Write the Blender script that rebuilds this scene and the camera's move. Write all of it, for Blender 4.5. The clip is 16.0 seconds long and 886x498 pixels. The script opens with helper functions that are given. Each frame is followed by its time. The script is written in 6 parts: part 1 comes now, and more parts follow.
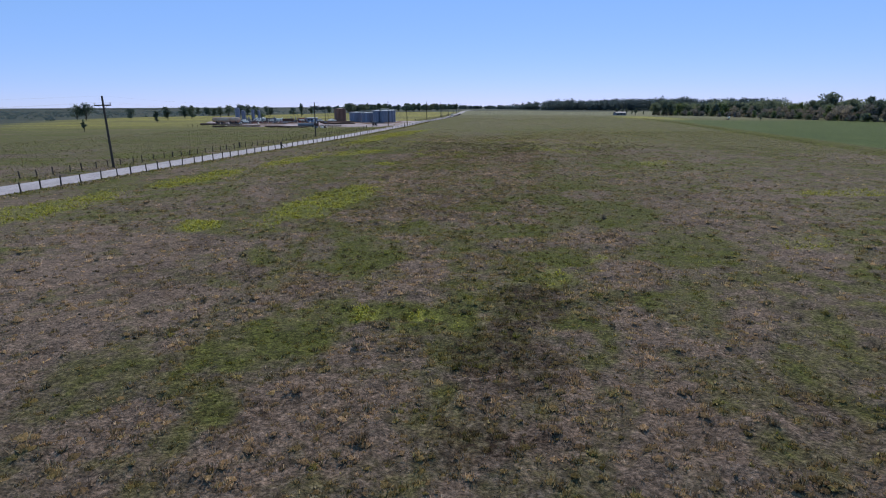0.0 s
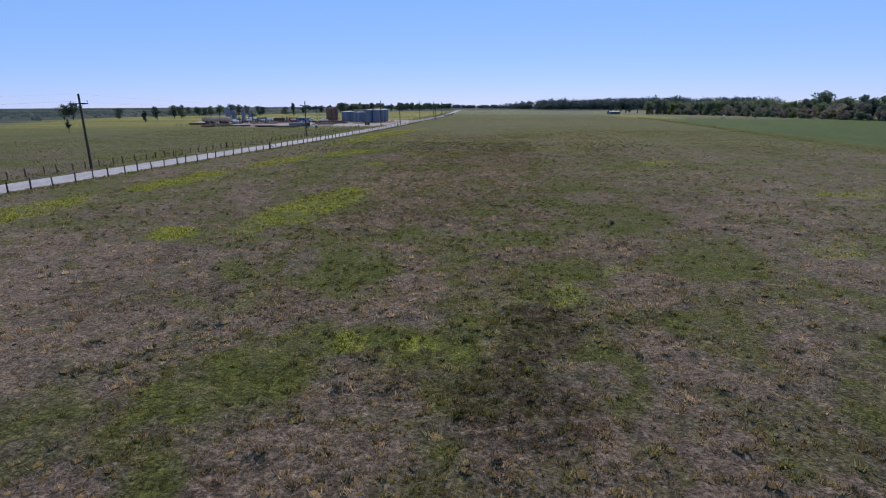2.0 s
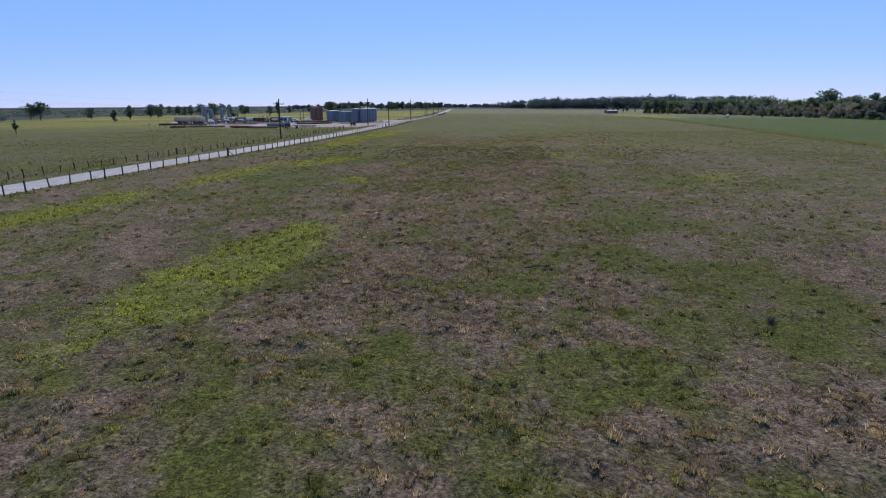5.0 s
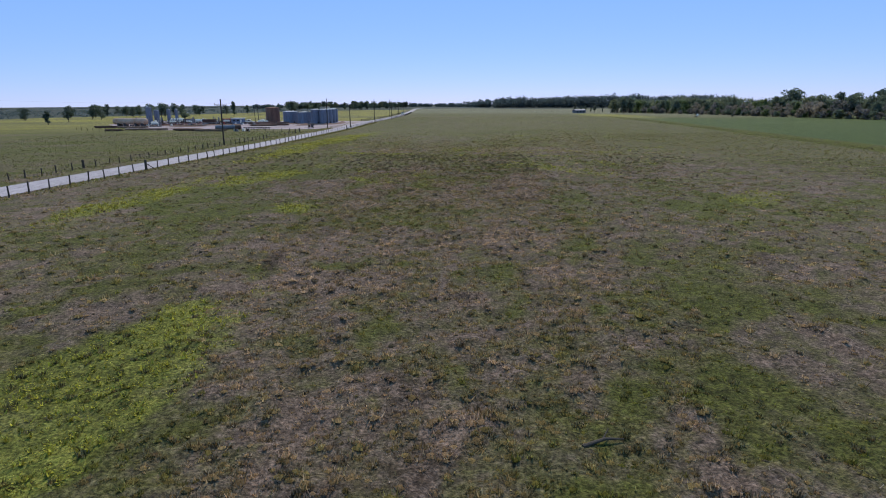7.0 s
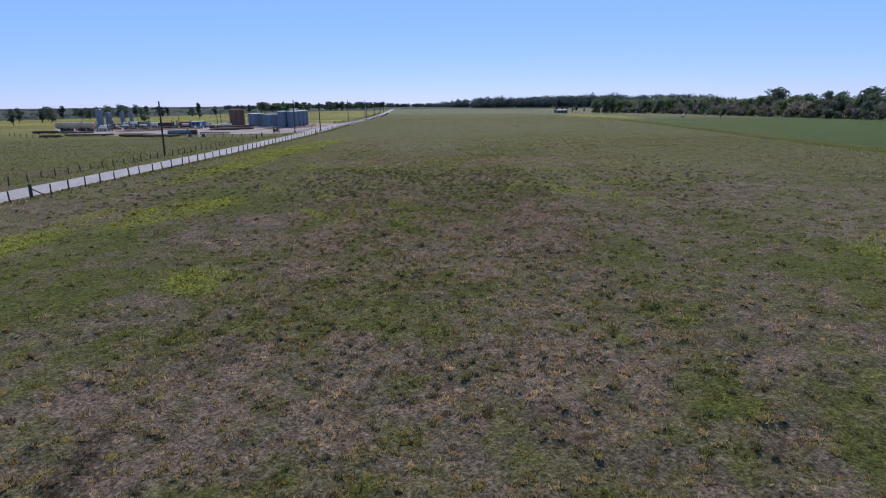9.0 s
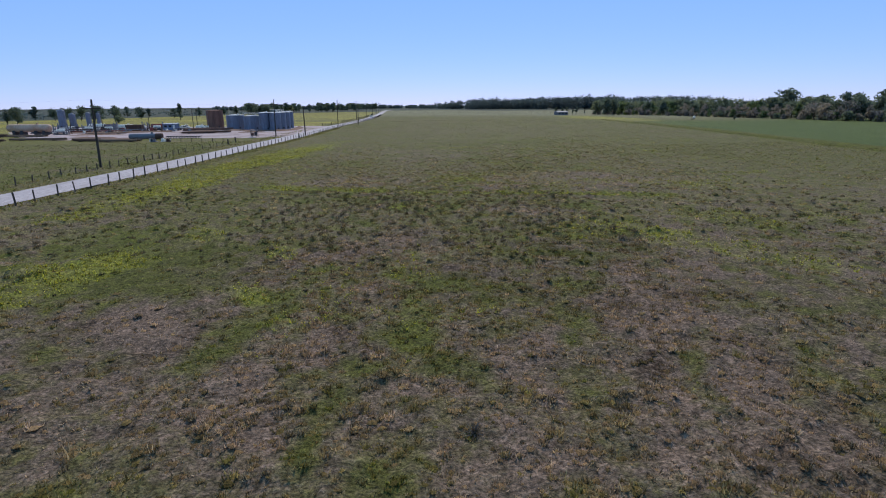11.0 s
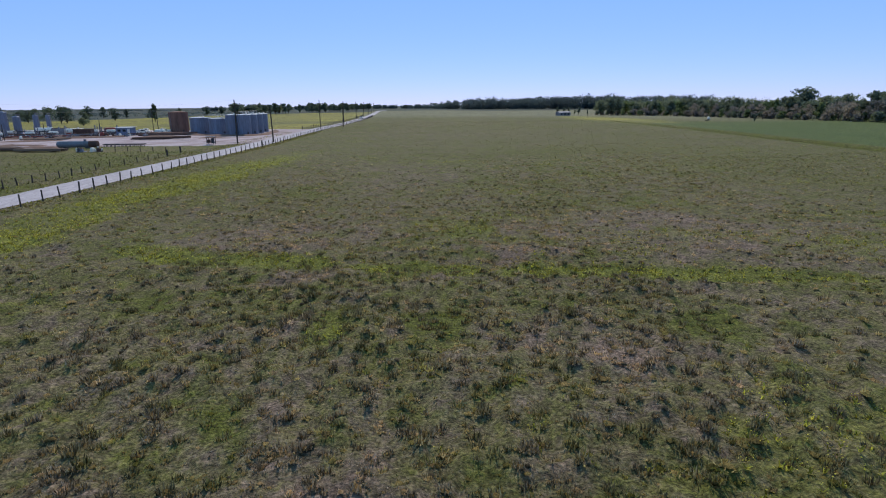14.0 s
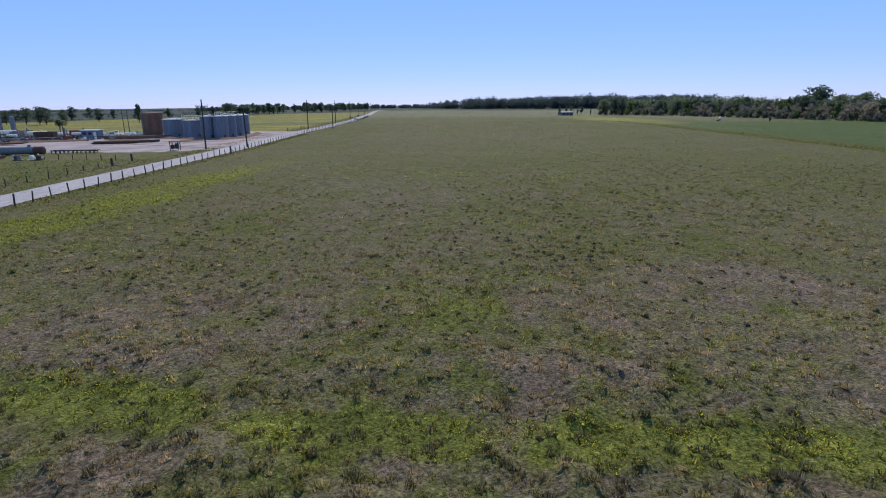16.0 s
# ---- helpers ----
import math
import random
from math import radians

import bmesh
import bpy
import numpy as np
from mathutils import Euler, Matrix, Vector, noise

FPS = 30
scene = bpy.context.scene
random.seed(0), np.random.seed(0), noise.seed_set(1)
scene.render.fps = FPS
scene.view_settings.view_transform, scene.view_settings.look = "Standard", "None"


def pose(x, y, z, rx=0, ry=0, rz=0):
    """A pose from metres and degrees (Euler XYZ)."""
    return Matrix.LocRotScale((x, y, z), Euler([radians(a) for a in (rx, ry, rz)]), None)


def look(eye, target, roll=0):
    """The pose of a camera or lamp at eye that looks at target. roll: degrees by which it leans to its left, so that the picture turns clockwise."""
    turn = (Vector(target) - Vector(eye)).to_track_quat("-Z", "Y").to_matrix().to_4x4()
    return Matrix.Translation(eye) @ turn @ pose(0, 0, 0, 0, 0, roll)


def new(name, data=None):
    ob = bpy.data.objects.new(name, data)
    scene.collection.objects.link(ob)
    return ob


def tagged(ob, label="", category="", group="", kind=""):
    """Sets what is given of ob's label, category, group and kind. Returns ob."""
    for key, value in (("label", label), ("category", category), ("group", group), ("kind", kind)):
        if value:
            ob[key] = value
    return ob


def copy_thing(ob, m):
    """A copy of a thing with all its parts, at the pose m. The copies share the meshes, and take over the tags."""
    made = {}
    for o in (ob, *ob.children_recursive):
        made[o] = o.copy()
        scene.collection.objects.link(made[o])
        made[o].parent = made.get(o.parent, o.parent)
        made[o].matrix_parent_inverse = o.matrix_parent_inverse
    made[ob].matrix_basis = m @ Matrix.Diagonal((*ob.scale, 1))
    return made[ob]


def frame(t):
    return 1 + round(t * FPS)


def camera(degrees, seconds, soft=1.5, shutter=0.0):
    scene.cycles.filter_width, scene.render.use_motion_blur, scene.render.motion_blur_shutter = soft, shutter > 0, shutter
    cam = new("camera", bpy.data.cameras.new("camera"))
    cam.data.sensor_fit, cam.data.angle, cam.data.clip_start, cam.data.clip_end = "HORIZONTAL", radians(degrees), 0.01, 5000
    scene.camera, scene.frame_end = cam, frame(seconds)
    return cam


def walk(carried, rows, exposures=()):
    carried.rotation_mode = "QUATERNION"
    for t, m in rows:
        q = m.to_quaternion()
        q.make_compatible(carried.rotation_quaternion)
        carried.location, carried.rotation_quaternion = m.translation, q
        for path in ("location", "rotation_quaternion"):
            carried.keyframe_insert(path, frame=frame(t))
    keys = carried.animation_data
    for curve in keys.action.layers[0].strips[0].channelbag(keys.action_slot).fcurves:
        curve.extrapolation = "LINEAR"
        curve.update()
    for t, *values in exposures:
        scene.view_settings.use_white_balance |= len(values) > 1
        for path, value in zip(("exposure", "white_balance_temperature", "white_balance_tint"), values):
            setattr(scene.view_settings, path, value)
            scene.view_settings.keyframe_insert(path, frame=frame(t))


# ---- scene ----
cam = camera(78.0, 16.0, soft=1.05)
PATH = [
    (0, pose(0.00, 0.00, 9.50) @ pose(0, 0, 0, 0, 0, 0.10) @ pose(0, 0, 0, 75.30) @ pose(0, 0, 0, 0, 0, -0.24)),
    (0.5, pose(-0.01, 0.31, 9.41) @ pose(0, 0, 0, 0, 0, -0.10) @ pose(0, 0, 0, 75.34) @ pose(0, 0, 0, 0, 0, -0.30)),
    (1, pose(-0.03, 0.71, 9.33) @ pose(0, 0, 0, 0, 0, -0.36) @ pose(0, 0, 0, 75.33) @ pose(0, 0, 0, 0, 0, -0.33)),
    (1.5, pose(-0.09, 1.75, 9.28) @ pose(0, 0, 0, 0, 0, -0.45) @ pose(0, 0, 0, 75.29) @ pose(0, 0, 0, 0, 0, -0.33)),
    (2, pose(-0.15, 3.69, 9.26) @ pose(0, 0, 0, 0, 0, -0.57) @ pose(0, 0, 0, 75.25) @ pose(0, 0, 0, 0, 0, -0.33)),
    (2.5, pose(-0.20, 6.28, 9.27) @ pose(0, 0, 0, 0, 0, -0.67) @ pose(0, 0, 0, 75.20) @ pose(0, 0, 0, 0, 0, -0.33)),
    (3, pose(-0.25, 9.29, 9.30) @ pose(0, 0, 0, 0, 0, -0.78) @ pose(0, 0, 0, 75.16) @ pose(0, 0, 0, 0, 0, -0.31)),
    (5.5, pose(-0.62, 29.06, 8.98) @ pose(0, 0, 0, 0, 0, -2.10) @ pose(0, 0, 0, 75.16) @ pose(0, 0, 0, 0, 0, -0.43)),
    (6, pose(-0.55, 33.06, 9.13) @ pose(0, 0, 0, 0, 0, -3.74) @ pose(0, 0, 0, 75.06) @ pose(0, 0, 0, 0, 0, -0.41)),
    (6.5, pose(-0.44, 37.20, 9.26) @ pose(0, 0, 0, 0, 0, -4.43) @ pose(0, 0, 0, 75.04) @ pose(0, 0, 0, 0, 0, -0.42)),
    (7, pose(-0.26, 41.46, 9.38) @ pose(0, 0, 0, 0, 0, -4.97) @ pose(0, 0, 0, 75.06) @ pose(0, 0, 0, 0, 0, -0.44)),
    (7.5, pose(-0.04, 46.10, 9.52) @ pose(0, 0, 0, 0, 0, -5.70) @ pose(0, 0, 0, 75.04) @ pose(0, 0, 0, 0, 0, -0.46)),
    (8, pose(0.22, 50.69, 9.68) @ pose(0, 0, 0, 0, 0, -6.53) @ pose(0, 0, 0, 75.02) @ pose(0, 0, 0, 0, 0, -0.51)),
    (8.5, pose(0.54, 55.49, 9.85) @ pose(0, 0, 0, 0, 0, -6.97) @ pose(0, 0, 0, 75.01) @ pose(0, 0, 0, 0, 0, -0.60)),
    (11, pose(1.11, 84.52, 9.46) @ pose(0, 0, 0, 0, 0, -8.03) @ pose(0, 0, 0, 75.18) @ pose(0, 0, 0, 0, 0, -0.54)),
    (11.5, pose(1.84, 89.58, 9.50) @ pose(0, 0, 0, 0, 0, -8.22) @ pose(0, 0, 0, 75.17) @ pose(0, 0, 0, 0, 0, -0.55)),
    (12, pose(2.61, 94.50, 9.54) @ pose(0, 0, 0, 0, 0, -8.27) @ pose(0, 0, 0, 75.16) @ pose(0, 0, 0, 0, 0, -0.56)),
    (12.5, pose(3.40, 99.09, 9.59) @ pose(0, 0, 0, 0, 0, -8.35) @ pose(0, 0, 0, 75.15) @ pose(0, 0, 0, 0, 0, -0.57)),
    (13, pose(4.19, 103.59, 9.64) @ pose(0, 0, 0, 0, 0, -8.35) @ pose(0, 0, 0, 75.16) @ pose(0, 0, 0, 0, 0, -0.59)),
    (13.5, pose(5.04, 108.11, 9.68) @ pose(0, 0, 0, 0, 0, -8.39) @ pose(0, 0, 0, 75.16) @ pose(0, 0, 0, 0, 0, -0.61)),
    (14, pose(5.93, 112.63, 9.72) @ pose(0, 0, 0, 0, 0, -8.40) @ pose(0, 0, 0, 75.16) @ pose(0, 0, 0, 0, 0, -0.62)),
    (14.5, pose(6.83, 117.02, 9.75) @ pose(0, 0, 0, 0, 0, -8.42) @ pose(0, 0, 0, 75.15) @ pose(0, 0, 0, 0, 0, -0.63)),
    (15, pose(7.73, 121.27, 9.77) @ pose(0, 0, 0, 0, 0, -8.41) @ pose(0, 0, 0, 75.15) @ pose(0, 0, 0, 0, 0, -0.64)),
    (15.5, pose(8.63, 125.42, 9.79) @ pose(0, 0, 0, 0, 0, -8.45) @ pose(0, 0, 0, 75.14) @ pose(0, 0, 0, 0, 0, -0.67)),
    (16, pose(9.56, 129.59, 9.80) @ pose(0, 0, 0, 0, 0, -8.44) @ pose(0, 0, 0, 75.12) @ pose(0, 0, 0, 0, 0, -0.71)),
]
walk(cam, PATH, [(0, 0.0), (3, 0.0), (6.5, 0.05), (16, 0.07)])

# ---- world and sun ----
SUN_ELEVATION, SUN_AZIMUTH = radians(44), radians(10)   # azimuth from +y towards +x
world = bpy.data.worlds.new("sky")
scene.world = world
world.use_nodes = True
wn, wl = world.node_tree.nodes, world.node_tree.links
wn.clear()
sky = wn.new("ShaderNodeTexSky")
sky.sky_type = "NISHITA"
sky.sun_disc = False
sky.sun_elevation, sky.sun_rotation = SUN_ELEVATION, SUN_AZIMUTH
sky.air_density, sky.dust_density, sky.ozone_density = 1.0, 0.0, 4.8
sky.altitude = 2300
back = wn.new("ShaderNodeBackground")
back.inputs["Strength"].default_value = 0.090
world_out = wn.new("ShaderNodeOutputWorld")
tint = wn.new("ShaderNodeMix")
tint.data_type, tint.blend_type = "RGBA", "MULTIPLY"
tint.inputs[0].default_value = 1.0
tint.inputs[7].default_value = (0.59, 0.435, 0.77, 1)
veil = wn.new("ShaderNodeMix")      # a thin even haze over the whole sky
veil.data_type, veil.blend_type = "RGBA", "ADD"
veil.inputs[0].default_value = 1.0
veil.inputs[7].default_value = (1.30, 3.28, 4.80, 1)
wl.new(sky.outputs[0], tint.inputs[6])
wl.new(tint.outputs[2], veil.inputs[6])
wl.new(veil.outputs[2], back.inputs[0])
wl.new(back.outputs[0], world_out.inputs[0])

sun_data = bpy.data.lights.new("sun", "SUN")
sun_data.energy, sun_data.angle, sun_data.color = 3.15, radians(0.55), (1.0, 0.89, 0.76)
sun_from = Vector((math.sin(SUN_AZIMUTH) * math.cos(SUN_ELEVATION), math.cos(SUN_AZIMUTH) * math.cos(SUN_ELEVATION), math.sin(SUN_ELEVATION)))
sun = new("sun", sun_data)
sun.matrix_world = look(sun_from * 400, (0, 0, 0))

# ---- small tools ----
rng = np.random.default_rng(7)


def thing(name, m, label, category, group="", kind=""):
    """An Empty at the base of a thing."""
    ob = new(name)
    ob.empty_display_size = 0.2
    ob.matrix_world = m
    return tagged(ob, label, category, group, kind)


def part(name, bm, material, parent=None, label="", smooth=False):
    """Links a bmesh as one mesh object, under a thing or a part."""
    me = bpy.data.meshes.new(name)
    bm.to_mesh(me)
    bm.free()
    me.materials.append(material)
    if smooth:
        me.polygons.foreach_set("use_smooth", [True] * len(me.polygons))
    return piece(name, me, parent, label)


def piece(name, me, parent=None, label="", m=None):
    ob = new(name, me)
    if parent is not None:
        ob.parent = parent
    if m is not None:
        ob.matrix_basis = m
    return tagged(ob, label)


def box(bm, sx, sy, sz, m=None, bevel=0.0):
    """A box that stands on its own origin."""
    m = m or Matrix()
    made = bmesh.ops.create_cube(bm, size=1, matrix=m @ Matrix.Translation((0, 0, sz / 2)) @ Matrix.Diagonal((sx, sy, sz, 1)))
    if bevel:
        edges = list({e for v in made["verts"] for e in v.link_edges})
        bmesh.ops.bevel(bm, geom=edges, offset=bevel, segments=1, affect="EDGES")
    return bm


def cone(bm, r1, r2, h, segments=12, m=None):
    """A round piece that stands on its own origin."""
    bmesh.ops.create_cone(bm, cap_ends=True, segments=segments, radius1=r1, radius2=r2, depth=h, matrix=(m or Matrix()) @ Matrix.Translation((0, 0, h / 2)))
    return bm


def bar(bm, a, b, r, segments=6, r2=None):
    """A round bar from a to b."""
    a, b = Vector(a), Vector(b)
    turn = (b - a).to_track_quat("Z", "Y").to_matrix().to_4x4()
    return cone(bm, r, r if r2 is None else r2, (b - a).length, segments, Matrix.Translation(a) @ turn)


def lathe(bm, profile, segments=32, m=None):
    """Turns a profile of (radius, height) round z."""
    rings = []
    for r, z in profile:
        rings.append([bm.verts.new((m or Matrix()) @ Vector((r * math.cos(2 * math.pi * k / segments), r * math.sin(2 * math.pi * k / segments), z))) for k in range(segments)])
    for low, high in zip(rings, rings[1:]):
        for k in range(segments):
            bm.faces.new((low[k], low[(k + 1) % segments], high[(k + 1) % segments], high[k]))
    bm.faces.new(rings[0][::-1])
    bm.faces.new(rings[-1])
    return bm


def mesh_of(name, verts, faces, material, colours=None, smooth=False):
    """A mesh from arrays: verts (n, 3), faces (m, 3 or 4), and a colour for each vertex."""
    me = bpy.data.meshes.new(name)
    n, k = faces.shape
    me.vertices.add(len(verts))
    me.vertices.foreach_set("co", np.asarray(verts, np.float32).ravel())
    me.loops.add(n * k)
    me.loops.foreach_set("vertex_index", np.asarray(faces, np.int32).ravel())
    me.polygons.add(n)
    me.polygons.foreach_set("loop_start", np.arange(0, n * k, k, dtype=np.int32))
    if smooth:
        me.polygons.foreach_set("use_smooth", np.ones(n, bool))
    me.update(calc_edges=True)
    for key, values in (colours or {}).items():
        layer = me.color_attributes.new(key, "FLOAT_COLOR", "POINT")
        layer.data.foreach_set("color", np.asarray(values, np.float32).ravel())
    me.materials.append(material)
    return me


def lattice(i, j, seed):
    h = np.sin(i * 127.1 + j * 311.7 + seed * 74.7) * 43758.5453
    return h - np.floor(h)


def cloud(x, y, seed=0, octaves=3):
    """Smooth noise from 0 to 1, about one blob a unit."""
    total, weight, amount = 0.0, 0.0, 1.0
    for o in range(octaves):
        px, py = x * 2**o + 17.3 * o, y * 2**o - 9.1 * o
        i, j = np.floor(px), np.floor(py)
        u, v = px - i, py - j
        u, v = u * u * (3 - 2 * u), v * v * (3 - 2 * v)
        a, b = lattice(i, j, seed), lattice(i + 1, j, seed)
        c, d = lattice(i, j + 1, seed), lattice(i + 1, j + 1, seed)
        total = total + amount * ((a * (1 - u) + b * u) * (1 - v) + (c * (1 - u) + d * u) * v)
        weight += amount
        amount *= 0.55
    return total / weight


def step(a, b, x):
    t = np.clip((x - a) / (b - a), 0, 1)
    return t * t * (3 - 2 * t)


# ---- materials ----
def shader(name, roughness=0.8, metallic=0.0, specular=0.3):
    m = bpy.data.materials.new(name)
    m.use_nodes = True
    n = m.node_tree.nodes
    b = n["Principled BSDF"]
    b.inputs["Roughness"].default_value = roughness
    b.inputs["Metallic"].default_value = metallic
    b.inputs["Specular IOR Level"].default_value = specular
    return m, n, m.node_tree.links, b


def noise_node(n, l, scale, detail=4.0, rough=0.55, stretch=(1, 1, 1), coords="Object"):
    co = n.new("ShaderNodeTexCoord")
    mp = n.new("ShaderNodeMapping")
    mp.inputs["Scale"].default_value = stretch
    t = n.new("ShaderNodeTexNoise")
    t.inputs["Scale"].default_value, t.inputs["Detail"].default_value, t.inputs["Roughness"].default_value = scale, detail, rough
    l.new(co.outputs[coords], mp.inputs[0])
    l.new(mp.outputs[0], t.inputs["Vector"])
    return t.outputs["Fac"]


def ramp(n, l, fac, stops):
    r = n.new("ShaderNodeValToRGB")
    while len(r.color_ramp.elements) < len(stops):
        r.color_ramp.elements.new(0.5)
    for e, (at, colour) in zip(r.color_ramp.elements, stops):
        e.position = at
        e.color = (*colour, 1) if len(colour) == 3 else colour
    l.new(fac, r.inputs[0])
    return r.outputs[0]


def mix(n, l, fac, a, b, how="MIX"):
    x = n.new("ShaderNodeMix")
    x.data_type, x.blend_type = "RGBA", how
    for socket, value in ((x.inputs[0], fac), (x.inputs[6], a), (x.inputs[7], b)):
        if isinstance(value, (int, float)):
            socket.default_value = value
        elif isinstance(value, tuple):
            socket.default_value = (*value, 1)
        else:
            l.new(value, socket)
    return x.outputs[2]


def maths(n, l, how, a, b=0.0, clamp=False):
    x = n.new("ShaderNodeMath")
    x.operation, x.use_clamp = how, clamp
    for socket, value in zip(x.inputs, (a, b)):
        if isinstance(value, (int, float)):
            socket.default_value = value
        else:
            l.new(value, socket)
    return x.outputs[0]


def bump(n, l, b, height, strength=0.4, distance=0.02):
    x = n.new("ShaderNodeBump")
    x.inputs["Strength"].default_value, x.inputs["Distance"].default_value = strength, distance
    l.new(height, x.inputs["Height"])
    l.new(x.outputs[0], b.inputs["Normal"])


def worn(name, base, stain, roughness=0.7, metallic=0.0, scale=1.2, grain=14.0, amount=0.55, stretch=(1, 1, 1), relief=0.01, specular=0.3):
    """A surface of one colour with stains at one scale and grain at another."""
    m, n, l, b = shader(name, roughness, metallic, specular)
    big = noise_node(n, l, scale, 5, 0.6, stretch)
    fine = noise_node(n, l, grain, 3, 0.6, stretch)
    c = mix(n, l, maths(n, l, "MULTIPLY", ramp(n, l, big, [(0.42, (0, 0, 0)), (0.68, (1, 1, 1))]), amount), base, stain)
    shade = ramp(n, l, fine, [(0.3, (0.75, 0.75, 0.75)), (0.7, (1.15, 1.15, 1.15))])
    l.new(mix(n, l, 1.0, c, shade, "MULTIPLY"), b.inputs["Base Color"])
    if relief:
        bump(n, l, b, fine, 0.5, relief)
    return m


ROAD = worn("pale_road", (0.42, 0.375, 0.395), (0.31, 0.27, 0.275), 0.9, scale=0.22, grain=3.0, stretch=(1, 0.25, 1), relief=0.02)
GRAVEL = worn("gravel", (0.42, 0.338, 0.35), (0.21, 0.145, 0.13), 0.95, scale=0.11, grain=1.4, amount=1.0, relief=0.03)
POST_WOOD = worn("post_wood", (0.075, 0.06, 0.05), (0.035, 0.028, 0.024), 0.9, scale=2.0, grain=30, stretch=(1, 1, 0.15))
POLE_WOOD = worn("pole_wood", (0.07, 0.055, 0.045), (0.035, 0.028, 0.024), 0.85, scale=1.0, grain=25, stretch=(1, 1, 0.08))
WIRE = worn("wire", (0.12, 0.12, 0.13), (0.07, 0.06, 0.06), 0.5, 0.7)
BLUE_STEEL = worn("blue_grey_tank_paint", (0.185, 0.205, 0.275), (0.12, 0.13, 0.175), 0.5, scale=0.35, grain=2.5, stretch=(1, 1, 0.2))
PALE_STEEL = worn("pale_tank_roof", (0.54, 0.53, 0.54), (0.36, 0.34, 0.33), 0.45, scale=0.4, grain=3)
RUST = worn("rusty_tank_steel", (0.22, 0.115, 0.085), (0.12, 0.062, 0.052), 0.85, scale=0.5, grain=3, stretch=(1, 1, 0.15), amount=0.8)
DARK_RUST = worn("dark_rusty_steel", (0.095, 0.052, 0.042), (0.19, 0.09, 0.055), 0.85, scale=0.9, grain=6)
PINK_TANK = worn("faded_tank_paint", (0.60, 0.41, 0.31), (0.45, 0.21, 0.10), 0.6, scale=0.28, grain=3, amount=0.8)
DARK_STEEL = worn("dark_steel", (0.05, 0.05, 0.06), (0.09, 0.06, 0.045), 0.6, scale=1.5, grain=10)
GREY_STEEL = worn("grey_steel", (0.20, 0.20, 0.23), (0.12, 0.11, 0.12), 0.5, scale=0.8, grain=6)
WHITE_PAINT = worn("white_paint", (0.84, 0.77, 0.68), (0.62, 0.54, 0.45), 0.5, scale=0.9, grain=8, amount=0.4)
BLUE_WALL = worn("blue_shed_wall", (0.175, 0.21, 0.31), (0.13, 0.155, 0.23), 0.6, scale=0.8, grain=5, stretch=(1, 1, 0.3))
RED_PAINT = worn("red_paint", (0.30, 0.06, 0.05), (0.16, 0.05, 0.04), 0.6, scale=0.8, grain=6)
TAN_PIPE = worn("rusty_pipe", (0.21, 0.13, 0.09), (0.07, 0.048, 0.04), 0.8, scale=0.7, grain=8, stretch=(0.2, 1, 1))
DIKE_SOIL = worn("rusty_soil", (0.20, 0.115, 0.085), (0.10, 0.065, 0.055), 0.95, scale=0.3, grain=2.5, amount=0.8, relief=0.04)
RUBBER = worn("rubber", (0.02, 0.02, 0.021), (0.04, 0.038, 0.035), 0.85)
BARK = worn("bark", (0.09, 0.07, 0.055), (0.045, 0.036, 0.03), 0.9, scale=1.2, grain=9, stretch=(1, 1, 0.3))
GLASS_DARK = worn("window_glass", (0.03, 0.035, 0.045), (0.04, 0.045, 0.05), 0.08, specular=0.6, relief=0)


def let_light_through(n, l, b, colour, share):
    """Thin leaves: part of the light goes through them."""
    thin = n.new("ShaderNodeBsdfTranslucent")
    both = n.new("ShaderNodeMixShader")
    both.inputs[0].default_value = share
    l.new(mix(n, l, 1.0, colour, (1.7, 1.65, 1.3), "MULTIPLY"), thin.inputs["Color"])
    l.new(b.outputs[0], both.inputs[1])
    l.new(thin.outputs[0], both.inputs[2])
    l.new(both.outputs[0], n["Material Output"].inputs["Surface"])


def leaf_material(name, dark, light):
    m, n, l, b = shader(name, 0.75, 0, 0.2)
    geo = n.new("ShaderNodeNewGeometry")
    info = n.new("ShaderNodeObjectInfo")
    c = ramp(n, l, geo.outputs["Random Per Island"], [(0.0, dark), (1.0, light)])
    tree_tone = ramp(n, l, info.outputs["Random"], [(0.0, (0.75, 0.8, 0.8)), (0.5, (1, 1, 1)), (1.0, (1.3, 1.2, 1.0))])
    c = mix(n, l, 1.0, c, tree_tone, "MULTIPLY")
    l.new(c, b.inputs["Base Color"])
    let_light_through(n, l, b, c, 0.6)
    return m


# oak green, greyed and blued to paint in the haze over the woods
LEAVES = leaf_material("hazed_oak_leaves", (0.066, 0.090, 0.088), (0.124, 0.156, 0.126))
FRESH_LEAVES = leaf_material("fresh_leaves", (0.076, 0.112, 0.064), (0.138, 0.178, 0.096))
# far foliage: the blue of the distance haze is put into the leaf colour
HAZED_LEAVES = leaf_material("hazed_leaves", (0.050, 0.072, 0.098), (0.080, 0.108, 0.128))
FIELD_LEAVES = leaf_material("dark_meadow_leaves", (0.038, 0.058, 0.064), (0.074, 0.100, 0.086))
GREY_TWIGS = leaf_material("bare_twigs", (0.115, 0.113, 0.130), (0.180, 0.174, 0.192))


